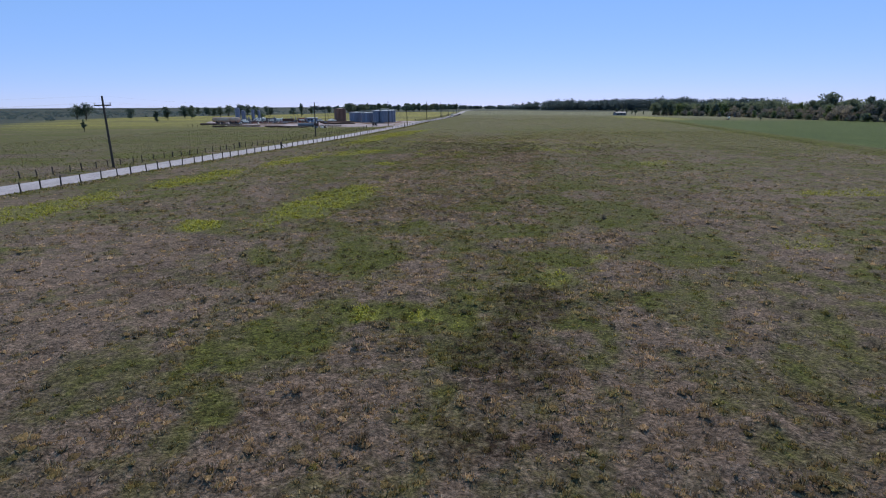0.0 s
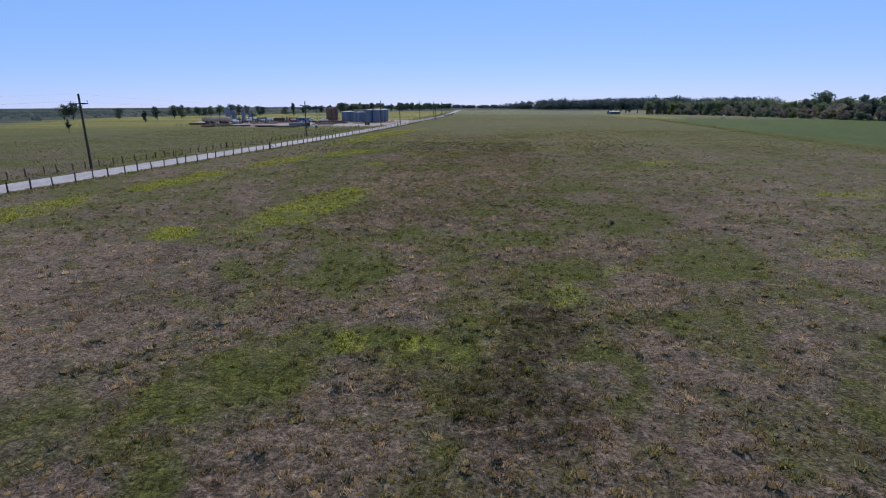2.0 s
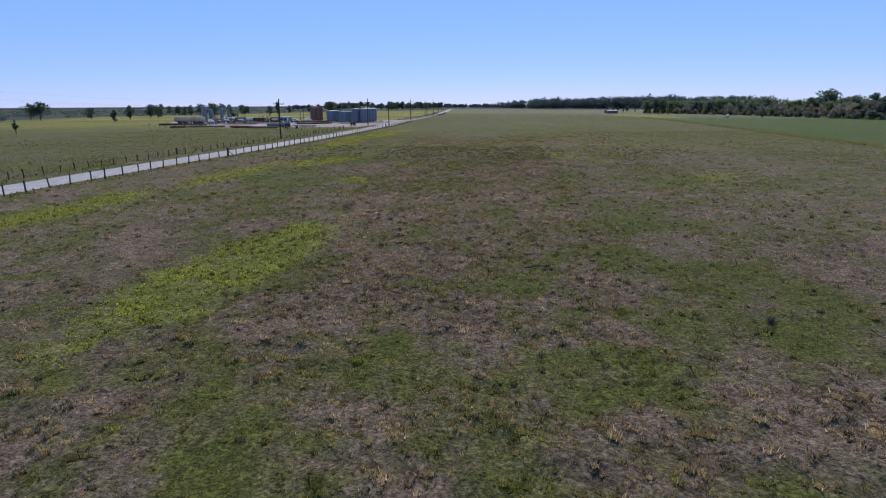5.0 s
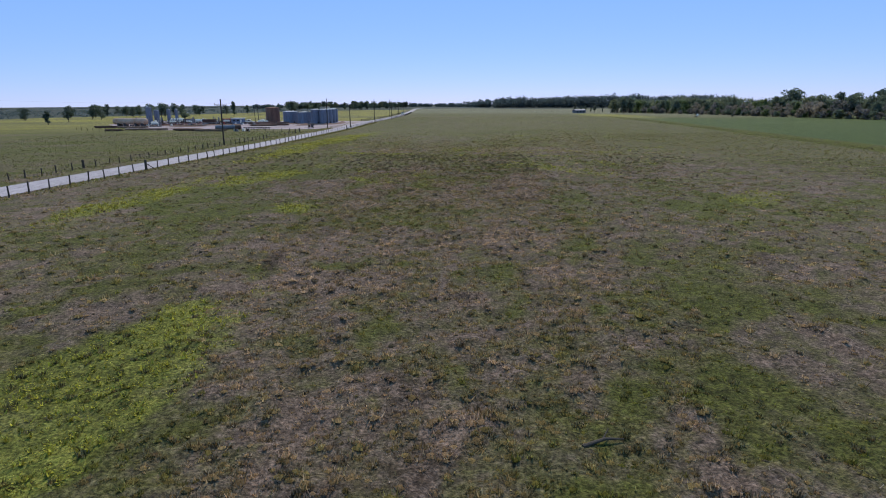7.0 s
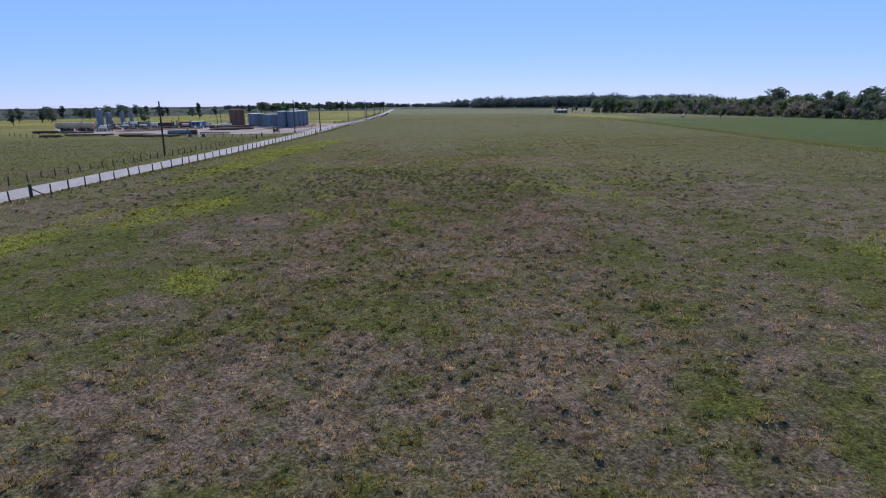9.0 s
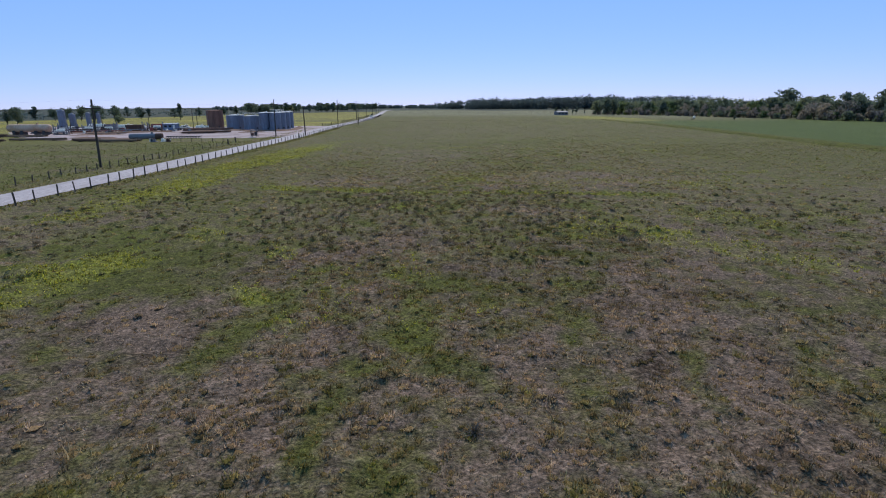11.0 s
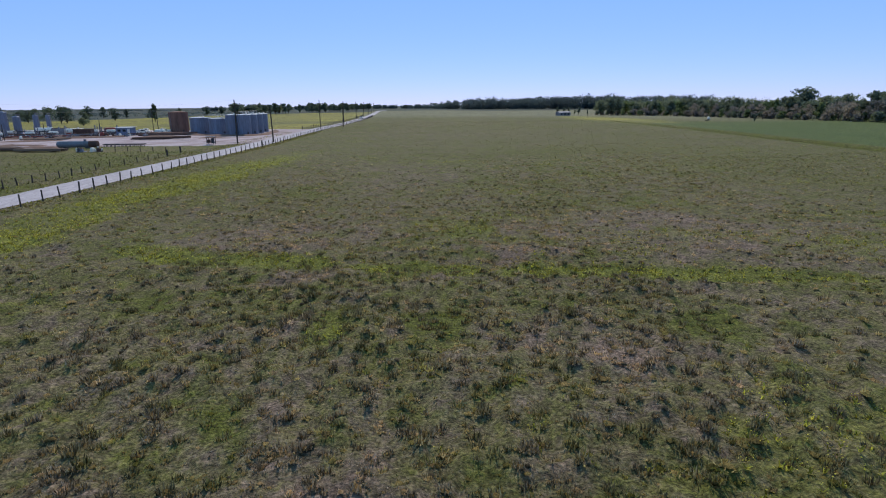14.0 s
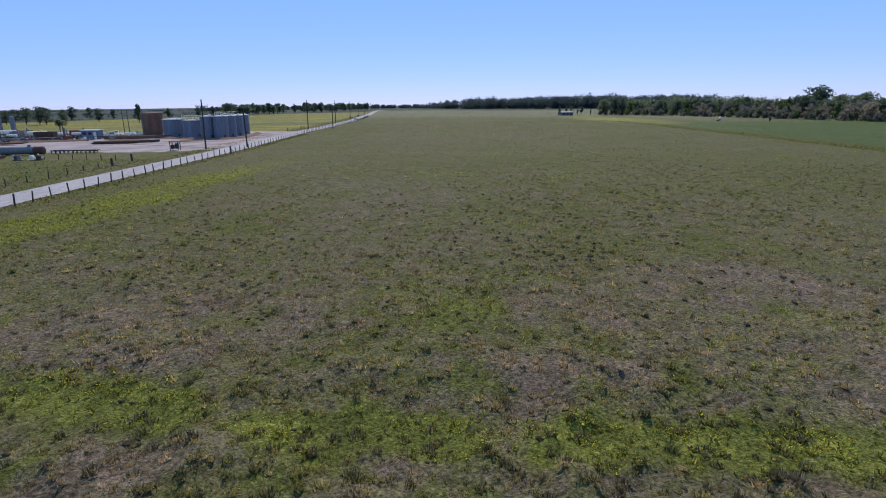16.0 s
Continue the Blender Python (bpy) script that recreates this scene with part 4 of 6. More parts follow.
def pickup(x, y, z, turn, paint, label, group=""):
    t = thing("pickup_truck", pose(x, y, z, 0, 0, turn), label, "truck", group)
    bm = bmesh.new()
    box(bm, 5.3, 1.9, 0.62, pose(0, 0, 0.48), 0.10)
    box(bm, 1.5, 1.8, 0.18, pose(1.75, 0, 1.08), 0.07)
    for s in (-0.88, 0.88):
        box(bm, 2.0, 0.12, 0.42, pose(-1.55, s, 1.06), 0.03)
    box(bm, 0.1, 1.8, 0.42, pose(-2.55, 0, 1.06), 0.03)
    part("body", bm, paint, t)
    bm = bmesh.new()
    box(bm, 2.0, 1.7, 0.72, pose(0.2, 0, 1.08), 0.16)
    part("cab", bm, paint, t)
    for s in (-0.862, 0.862):
        bm = bmesh.new()
        box(bm, 1.5, 0.02, 0.42, pose(0.2, s, 1.27))
        part("side_window", bm, GLASS_DARK, t)
    for k, lean in ((1.215, 18), (-0.815, -8)):
        bm = bmesh.new()
        box(bm, 0.02, 1.4, 0.46, pose(k, 0, 1.26, 0, -lean * 0.2))
        part("windscreen", bm, GLASS_DARK, t)
    for k in (-2.72, 2.72):
        bm = bmesh.new()
        box(bm, 0.14, 1.8, 0.2, pose(k, 0, 0.45), 0.03)
        part("bumper", bm, GREY_STEEL, t)
    for k in (-1.65, 1.7):
        for s in (-0.85, 0.85):
            wheel(t, k, s, 0.38, 0.26)
    return t


pickup(7.9, 516.0, 0.18, 84, WHITE_PAINT, "white pickup truck on the pale road")
pickup(-78.5, 335.5, 0.09, 75, WHITE_PAINT, "white pickup truck parked behind the shed", "trucks in the yard")
pickup(-74.8, 341.5, 0.09, 100, WHITE_PAINT, "white pickup truck parked behind the shed", "trucks in the yard")
pickup(-73.6, 333.2, 0.09, 40, WHITE_PAINT, "white pickup truck parked beside the shed", "trucks in the yard")
pickup(-66.5, 335.5, 0.09, 150, WHITE_PAINT, "white pickup truck parked beside the shed", "trucks in the yard")


def junction_stand(x, y):
    """A low open steel stand with boxes near the yard's mouth."""
    t = thing("meter_stand", pose(x, y, 0.08, 0, 0, -8), "dark open steel stand with meter boxes on gravel", "stand")
    for px in (-0.9, 0.9):
        for py in (-0.6, 0.6):
            bm = bmesh.new()
            box(bm, 0.14, 0.14, 2.0, pose(px, py, 0))
            part("leg", bm, DARK_STEEL, t)
    bm = bmesh.new()
    box(bm, 2.2, 1.5, 0.12, pose(0, 0, 2.0), 0.02)
    part("top", bm, GREY_STEEL, t)
    for px, h in ((-0.55, 0.8), (0.45, 1.1)):
        bm = bmesh.new()
        box(bm, 0.7, 0.6, h, pose(px, 0, 0.5), 0.03)
        part("meter_box", bm, DARK_RUST if h < 1 else DARK_STEEL, t)
    bm = bmesh.new()
    box(bm, 1.9, 1.2, 0.1, pose(0, 0, 0.42))
    part("shelf", bm, DARK_STEEL, t)


junction_stand(-32.6, 266.0)


def earth_dike(points, label):
    """A low trodden bank of rust-stained soil, rough along its length."""
    p = np.array(points, float)
    t = np.concatenate([[0], np.cumsum(np.hypot(*np.diff(p, axis=0).T))])
    s = np.arange(0, t[-1], 0.8)
    cx, cy = np.interp(s, t, p[:, 0]), np.interp(s, t, p[:, 1])
    dx, dy = np.gradient(cx), np.gradient(cy)
    norm = np.hypot(dx, dy) + 1e-9
    nxv, nyv = -dy / norm, dx / norm
    across = np.array((-1.9, -1.1, -0.4, 0.4, 1.1, 1.9))
    up = np.array((-0.05, 0.22, 0.48, 0.48, 0.22, -0.05))
    wob = 1 + 0.5 * (cloud(s / 2.5, 0 * s, 37) - 0.5)
    v = np.stack([cx[:, None] + nxv[:, None] * across * wob[:, None], cy[:, None] + nyv[:, None] * across * wob[:, None],
                  0.08 + up[None] * (0.6 + 0.8 * cloud(s / 1.7, 0 * s, 38))[:, None]], 2).reshape(-1, 3)
    c = (np.arange(len(s) - 1)[:, None] * 6 + np.arange(5)[None]).ravel()
    ob = new("earth_dike", mesh_of("earth_dike", v, np.stack([c, c + 6, c + 7, c + 1], 1), DIKE_SOIL, smooth=True))
    return tagged(ob, label, "earth bank")


earth_dike(((-74, 342), (-66, 334), (-56, 325), (-47, 315.5), (-38, 309), (-30, 307), (-26.5, 312), (-26, 330), (-27, 343)), "low rust-brown earth bank round the tanks")
earth_dike(((-112, 312), (-98, 313.5), (-84, 312), (-72, 314.5)), "low rust-brown earth bank along the pipework")
loose_parts(-100.0, 312.0, 10, 21, (12.0, 2.0), "rusty fitting beside the earth bank")
loose_parts(-74.0, 318.0, 8, 22, (8.0, 2.5), "rusty fitting on the gravel yard")
pipe_stack(-92.0, 305.0, 5, 13.0, 1, 9, TAN_PIPE, "brown layer of pipes laid on the yard")
pipe_stack(-110.0, 289.0, -6, 12.0, 2, 6, TAN_PIPE, "brown stack of pipes before the bullet tank")
bullet_tank(-97.5, 336.0, 8, 6.5, 0.9, 0.6, WHITE_PAINT, "white horizontal propane tank among the pipework", (-1.8, 1.8))
bullet_tank(-112.0, 345.0, -5, 7.5, 0.95, 0.7, WHITE_PAINT, "white horizontal vessel behind the upright towers", (-2.2, 2.2))
bullet_tank(-66.0, 330.0, 20, 3.6, 0.7, 0.4, WHITE_PAINT, "small white tank beside the shed", (-0.9, 0.9))


def soil_mound(x, y, turn, long, wide, tall, seed, label):
    """A low uneven mound of dark rusty soil."""
    n, rings = 40, (0.002, 0.25, 0.5, 0.72, 0.88, 1.0)
    c, q = math.cos(radians(turn)), math.sin(radians(turn))
    v = []
    for share in rings:
        a = np.linspace(0, 2 * math.pi, n, endpoint=False)
        edge = share * (0.65 + 0.7 * cloud(3 + 2 * np.cos(a), 3 + 2 * np.sin(a), seed))
        u, w = long * edge * np.cos(a), wide * edge * np.sin(a)
        z = tall * (1 - share**2) * (0.5 + cloud(u / 1.6 + 9, w / 1.6, seed + 1)) - 0.04 * (share == 1.0)
        v.append(np.stack([x + u * c - w * q, y + u * q + w * c, 0.09 + z], 1))
    k = np.arange(len(rings) - 1)[:, None] * n + np.arange(n)[None]
    d = np.arange(len(rings) - 1)[:, None] * n + (np.arange(n)[None] + 1) % n
    f = np.stack([k, k + n, d + n, d], 2).reshape(-1, 4)
    tagged(new("earth_mound", mesh_of("earth_mound", np.concatenate(v), f, DIKE_SOIL, smooth=True)), label, "earth mound", "mounds on the tank site")


soil_mound(-60.0, 309.0, 20, 7.5, 2.6, 0.55, 81, "low mound of dark rust-red soil on the gravel")
soil_mound(-92.0, 298.0, 5, 9.0, 3.0, 0.4, 82, "low mound of dark rust-red soil on the gravel")
soil_mound(-84.0, 276.0, -5, 8.0, 2.4, 0.35, 83, "low mound of dark rust-red soil beside old pipes")
soil_mound(-74.0, 268.0, -15, 6.0, 2.0, 0.3, 84, "low mound of dark rust-red soil beside old pipes")
soil_mound(-40.0, 300.0, 30, 5.5, 1.8, 0.35, 85, "low mound of dark rust-red soil before the tanks")


def pipe_run(points, z, radius, steel, label):
    """A raised pipe line on bent legs with flanges along it."""
    a, b = Vector(points[0]), Vector(points[1])
    run = b - a
    t = thing("pipe_run", pose(a.x, a.y, 0.08, 0, 0, math.degrees(math.atan2(run.y, run.x))), label, "pipeline", "raised pipes of the tank site")
    bm = bmesh.new()
    cone(bm, radius, radius, run.length, 10, pose(0, 0, z, 0, 90))
    part("pipe", bm, steel, t, smooth=True)
    count = max(2, int(run.length / 3.5))
    for k in range(count):
        at = run.length * (k + 0.5) / count
        bm = bmesh.new()
        box(bm, 0.12, 0.12, z, pose(at, -0.35, 0))
        box(bm, 0.12, 0.12, z, pose(at, 0.35, 0))
        box(bm, 0.14, 0.95, 0.12, pose(at, 0, z - radius - 0.12))
        part("support", bm, DARK_STEEL, t)
        bm = bmesh.new()
        cone(bm, radius * 1.7, radius * 1.7, 0.09, 12, pose(at + 0.8, 0, z, 0, 90))
        part("flange", bm, steel, t)


for pa, pb, z, rad, steel, lab in (((-113, 322), (-98, 324), 1.1, 0.16, DARK_RUST, "raised rust-brown pipe between vessels"),
                                   ((-99, 318), (-84, 321), 0.9, 0.14, GREY_STEEL, "raised grey pipe along the yard"),
                                   ((-108, 314), (-90, 317), 0.7, 0.13, RED_PAINT, "raised dull red pipe along the yard"),
                                   ((-118, 336), (-102, 330), 1.6, 0.18, DARK_STEEL, "raised dark pipe beside the towers"),
                                   ((-100, 340), (-82, 333), 1.3, 0.15, DARK_RUST, "raised rust-brown pipe behind the boxes"),
                                   ((-74, 322), (-62, 330), 0.8, 0.14, DARK_RUST, "raised rust-brown pipe leading to the tanks")):
    pipe_run((Vector((*pa, 0)), Vector((*pb, 0))), z, rad, steel, lab)


def pump_unit(x, y, turn, paint, label):
    t = thing("pump_unit", pose(x, y, 0.08, 0, 0, turn), label, "pump", "pumps of the tank site")
    bm = bmesh.new()
    box(bm, 3.0, 1.3, 0.25, pose(0, 0, 0), 0.03)
    part("skid_base", bm, DARK_STEEL, t)
    bm = bmesh.new()
    box(bm, 1.3, 0.9, 1.15, pose(-0.7, 0, 0.25), 0.08)
    part("engine_housing", bm, paint, t)
    bm = bmesh.new()
    cone(bm, 0.38, 0.38, 1.0, 14, pose(0.25, 0, 0.75, 0, 90))
    part("pump_body", bm, DARK_RUST, t, smooth=True)
    bm = bmesh.new()
    bar(bm, (-0.9, 0.2, 1.3), (-0.9, 0.2, 2.3), 0.06, 8)
    part("exhaust_pipe", bm, DARK_STEEL, t)
    bm = bmesh.new()
    bar(bm, (0.9, 0, 0.4), (0.9, 0, 1.5), 0.09, 8)
    part("riser", bm, paint, t)


for px, py, turn, paint, lab in ((-92.5, 322.5, 10, RED_PAINT, "dull red pump unit on a steel skid"), (-100.5, 325.5, -20, DARK_RUST, "rusty pump unit on a steel skid"),
                                 (-86.5, 328.0, 35, GREY_STEEL, "grey pump unit on a steel skid"), (-106.5, 334.0, 5, WHITE_PAINT, "white pump unit on a steel skid"),
                                 (-113.5, 318.0, 80, DARK_STEEL, "dark pump unit on a steel skid"), (-81.5, 321.5, -8, RED_PAINT, "dull red pump unit on a steel skid"),
                                 (-96.0, 334.5, 60, WHITE_PAINT, "white pump unit on a steel skid")):
    pump_unit(px, py, turn, paint, lab)
container(-84.5, 336.0, 4, RED_PAINT, 5.0, "dull red steel box behind the pipework")
container(-105.0, 342.0, -10, DARK_RUST, 5.5, "rust-brown steel container behind the towers")
loose_parts(-94.0, 329.0, 16, 31, (11.0, 7.0), "small steel fitting among the pipework")
loose_parts(-108.0, 318.0, 22, 33, (15.0, 7.0), "small steel fitting on the bare yard")
loose_parts(-86.0, 322.0, 14, 34, (10.0, 4.0), "small steel fitting on the bare yard")
loose_parts(-63.0, 326.5, 8, 32, (5.0, 3.0), "small steel fitting before the rusty tank")

# ---- fences ----
def post_mesh(name, r, tall, lean):
    bm = bmesh.new()
    lathe(bm, [(r * 1.05, -0.2), (r, 0.3), (r * 0.95, tall - 0.05), (r * 0.75, tall)], 7)
    bmesh.ops.transform(bm, matrix=pose(0, 0, 0, lean, lean * 0.6), verts=bm.verts)
    me = bpy.data.meshes.new(name)
    bm.to_mesh(me)
    bm.free()
    me.materials.append(POST_WOOD)
    return me


POSTS = [post_mesh("post", r, tall, lean) for r, tall, lean in ((0.075, 1.28, 1.5), (0.085, 1.36, -2), (0.07, 1.22, 3), (0.08, 1.32, -0.5))]
STOUT = post_mesh("stout_post", 0.17, 1.6, 0.5)


def wire_fence(points, label, stout=(), braces=(), wires=4, low=1.0):
    """Posts at the points, each a part, and strands of wire along them."""
    base = Vector(points[0])
    f = thing("wire_fence", pose(*base), label, "fence")
    for k, p in enumerate(points):
        big = k in stout
        piece("post", STOUT if big else POSTS[int(rng.integers(4))], f, "thick dark corner post" if big else "", Matrix.Translation(Vector(p) - base) @ pose(0, 0, 0, rng.uniform(-2, 2), rng.uniform(-2, 2), rng.uniform(0, 360)) @ Matrix.Diagonal((1.1, 1.1, low, 1)))
        if k in braces:
            d = (Vector(points[k + 1]) - Vector(p)).normalized()
            bm = bmesh.new()
            bar(bm, Vector(p) - base + Vector((0, 0, 1.15)), Vector(p) - base + d * 2.1 + Vector((0, 0, 0.05)), 0.06, 6)
            part("brace", bm, POST_WOOD, f, "slanting brace")
    for w in range(wires):
        bm = bmesh.new()
        z = (0.28 + 0.28 * w) * low
        for a, b in zip(points, points[1:]):
            bar(bm, Vector(a) - base + Vector((0.07, 0, z)), Vector(b) - base + Vector((0.07, 0, z)), 0.004, 3)
        part("wire", bm, WIRE, f)
    return f


def along(y0, y1, gap, offset):
    ys = np.arange(y0, y1, gap)
    ys = ys + rng.uniform(-0.3, 0.3, len(ys))
    return [(float(road_x(v) + offset + rng.uniform(-0.08, 0.08)), float(v), 0.0) for v in ys]


near_posts = along(38, 600, 2.95, 4.5)
brace_at = [min(range(len(near_posts)), key=lambda k: abs(near_posts[k][1] - v)) for v in (127.4, 254)]
wire_fence(near_posts, "long wire fence on dark wooden posts beside the road", stout=brace_at, braces=brace_at, wires=3)
far_posts = along(42, 205, 2.7, -7.3) + [(-36.3, 208.5, 0), (-35.6, 212, 0), (-34.9, 216, 0), (-34.2, 220, 0), (-33.7, 224, 0), (-33.3, 228.3, 0), (-33.1, 233, 0), (-33.2, 242, 0)]
thick = min(range(len(far_posts)), key=lambda k: abs(far_posts[k][1] - 131.3))
wire_fence(far_posts, "wire fence on thin wooden posts across the road", stout=(thick, len(far_posts) - 1, len(far_posts) - 2), wires=3, low=0.84)
beyond_posts = along(352, 640, 3.6, -5.6)
wire_fence(beyond_posts, "wire fence on thin posts beyond the tank site", stout=(0, 6), wires=3, low=0.85)
yard_posts = [(-33.9 - 3.1 * k, 243.0 + 1.3 * k - 0.02 * k * k, 0.0) for k in range(1, 9)]
wire_fence(yard_posts, "short wire fence in front of the gravel yard", wires=3, low=0.8)
left_posts = [(-100 - 4.4 * k, 250.0 + 4.5 * k, 0.0) for k in range(7)]
wire_fence(left_posts, "short wire fence at the far corner of the yard", wires=3)
cross_posts = [(46 + 4.2 * k, 722 - 4.6 * k + 2.0 * math.sin(k), 0.0) for k in range(34)]
wire_fence(cross_posts, "distant fence of posts across the pasture", wires=0)
east_posts = [(250 + 3.6 * k, 455 - 6.0 * k, -2.3) for k in range(26)]
wire_fence(east_posts, "distant fence of posts before the woods", wires=0)


# ---- power line ----
def utility_pole(x, y, tall, lean, arm=True, turn=-8):
    p = thing("utility_pole", pose(x, y, 0), "tall dark wooden utility pole with a crossarm" if arm else "tall dark bare wooden utility pole", "utility pole", "poles along the road")
    tip = Vector((tall * math.tan(radians(lean)), 0, tall))
    bm = bmesh.new()
    bar(bm, (0, 0, -0.3), tip, 0.20, 12, 0.14)
    part("shaft", bm, POLE_WOOD, p)
    if not arm:
        return p, [p.matrix_basis @ tip]
    at = tip * 0.87
    m = Matrix.Translation(at) @ pose(0, 0, 0, 0, lean, turn)
    bm = bmesh.new()
    box(bm, 3.0, 0.14, 0.19, m @ pose(0, -0.17, -0.09), 0.01)
    part("crossarm", bm, POLE_WOOD, p)
    bm = bmesh.new()
    for s in (-1, 1):
        bar(bm, m @ Vector((s * 0.85, -0.2, -0.05)), m @ Vector((0, -0.2, -0.75)), 0.025, 5)
    part("arm_brace", bm, WIRE, p)
    ends = []
    for s in (-1.4, 1.4):
        bm = bmesh.new()
        lathe(bm, [(0.02, 0.0), (0.02, 0.16), (0.06, 0.17), (0.075, 0.24), (0.05, 0.28), (0.065, 0.34), (0.02, 0.38)], 8, m @ pose(s, -0.17, 0.07))
        part("insulator", bm, GREY_STEEL, p, "grey pin insulator")
        ends.append(p.matrix_basis @ (m @ Vector((s, -0.17, 0.45))))
    return p, ends + [p.matrix_basis @ tip]


LINE = ((-72.0, -5, 10.6, -1), (-54.0, 90.0, 11.2, -0.8), (-41.6, 181.5, 10.7, 1.2), (-26.4, 268.0, 11.4, 1.0), (-10.9, 366.1, 12.0, 0.5), (-2.5, 440, 12, 0.5), (4.5, 520, 12, -0.5), (10.5, 600, 12, 0.4),
        (16.0, 690, 12, 0), (21.5, 790, 12, 0.6), (27.5, 900, 12, -0.4))
tops = []
for px, py, tall, lean in LINE:
    tops.append(utility_pole(px, py, tall, lean)[1])
for px, py, tall, lean in ((-17.5, 271.0, 9.0, -1.0), (-1.0, 370.0, 9.0, 0.4)):
    utility_pole(px, py, tall, lean, False)


def sag(a, b, drop):
    out = []
    for k in range(13):
        s = k / 12
        out.append(a.lerp(b, s) - Vector((0, 0, 4 * drop * s * (1 - s))))
    return out


line = thing("power_line", Matrix(), "thin overhead wires strung from pole to pole", "power line")
for which in range(3):
    bm = bmesh.new()
    for a, b in zip(tops, tops[1:]):
        run = sag(a[which], b[which], 1.1)
        for p, q in zip(run, run[1:]):
            bar(bm, p, q, 0.005, 3)
    part("wire", bm, WIRE, line)

# ---- trees ----
def leaf_cloud(lobes, count, size, r, low=0.3):
    """Leaf clumps over the skins of lobes (x, y, z, rx, rz): bent triangles pairs, loose at the rim."""
    lobes = np.array(lobes)
    weight = lobes[:, 3] ** 2
    pick = r.choice(len(lobes), count, p=weight / weight.sum())
    d = r.normal(size=(count, 3))
    d /= np.linalg.norm(d, axis=1)[:, None]
    rad = np.stack([lobes[pick, 3], lobes[pick, 3], lobes[pick, 4]], 1)
    c = lobes[pick, :3] + d * rad * r.uniform(0.55, 1.05, (count, 1))
    c[:, 2] = np.maximum(c[:, 2], low)
    side = np.cross(d, r.normal(size=(count, 3)))
    side /= np.linalg.norm(side, axis=1)[:, None] + 1e-9
    up = np.cross(d, side) + 0.5 * d * r.normal(size=(count, 1))
    s = size * r.uniform(0.55, 1.35, (count, 1))
    v = np.stack([c - side * s, c - up * s * 0.8, c + side * s, c + up * s], 1).reshape(-1, 3)
    return v, np.arange(4 * count).reshape(-1, 4)


def tree_meshes(seed, tall, spread_r, trunk_share, leaves, size, count, lobes_n=9):
    r = np.random.default_rng(seed)
    lobes = []
    z0 = tall * trunk_share
    for _ in range(lobes_n):
        a, q = r.uniform(0, 2 * math.pi), spread_r * math.sqrt(r.uniform(0, 1)) * 0.75
        z = r.uniform(z0 + 0.12 * tall, tall * 0.86)
        fall = 1 - 0.5 * abs((z - z0) / (tall - z0) - 0.45)
        rx = spread_r * r.uniform(0.34, 0.56) * fall
        lobes.append((q * math.cos(a) * fall, q * math.sin(a) * fall, z, rx, rx * r.uniform(0.6, 0.85)))
    for up in (0.42, 0.56, 0.70, 0.82):
        lobes.append((r.uniform(-0.2, 0.2) * spread_r, r.uniform(-0.2, 0.2) * spread_r, tall * up, 0.42 * spread_r, 0.10 * tall))
    lobes.append((0, 0, tall - 0.28 * spread_r, 0.36 * spread_r, 0.28 * spread_r))
    v, f = leaf_cloud(lobes, count, size, r)
    crown = mesh_of("crown", v, f, leaves)
    bm = bmesh.new()
    lean = Vector((r.uniform(-0.3, 0.3), r.uniform(-0.3, 0.3), 0))
    top = Vector((0, 0, tall * 0.72)) + lean
    bar(bm, (0, 0, -0.2), Vector((0, 0, z0)) + lean * 0.5, 0.028 * tall, 8, 0.020 * tall)
    bar(bm, Vector((0, 0, z0)) + lean * 0.5, top, 0.020 * tall, 7, 0.006 * tall)
    for lx, ly, lz, *_ in lobes[:7]:
        bar(bm, Vector((0, 0, min(z0 * 0.9, lz - 0.5))) + lean * 0.4, (lx, ly, lz), 0.011 * tall, 5, 0.004 * tall)
    me = bpy.data.meshes.new("trunk")
    bm.to_mesh(me)
    bm.free()
    me.materials.append(BARK)
    return me, crown


def plant(kind, x, y, scale, label, group, category="tree"):
    trunk, crown = kind
    z = float(height(np.array([x]), np.array([y]))[0]) - 0.1
    slim = rng.uniform(0.78, 1.15)
    t = thing("tree" if category == "tree" else "bush", pose(x, y, z, 0, 0, rng.uniform(0, 360)) @ Matrix.Diagonal((scale * slim * rng.uniform(0.9, 1.12), scale * slim * rng.uniform(0.9, 1.12), scale, 1)), label, category, group)
    piece("trunk", trunk, t)
    piece("crown", crown, t)
    return t


OAKS = [tree_meshes(100 + k, 10, r, 0.14, LEAVES, 0.35, 1200, n + 4) for k, (r, n) in enumerate(((4.2, 9), (3.4, 8), (5.0, 12)))]
SLIM = [tree_meshes(120 + k, 10, r, 0.22, LEAVES, 0.28, 800, 9) for k, r in enumerate((2.2, 2.7))]
FRESH = [tree_meshes(140 + k, 10, r, 0.16, FRESH_LEAVES, 0.36, 1000, n + 3) for k, (r, n) in enumerate(((3.6, 9), (4.4, 11), (3.0, 8)))]
GREY = [tree_meshes(160 + k, 8, r, 0.12, GREY_TWIGS, 0.23, 800, n) for k, (r, n) in enumerate(((3.2, 9), (4.0, 11)))]
SHRUB = [tree_meshes(180 + k, 4, r, 0.05, m, 0.28, 360, 8) for k, (r, m) in enumerate(((2.4, FRESH_LEAVES), (2.8, LEAVES), (2.6, GREY_TWIGS)))]

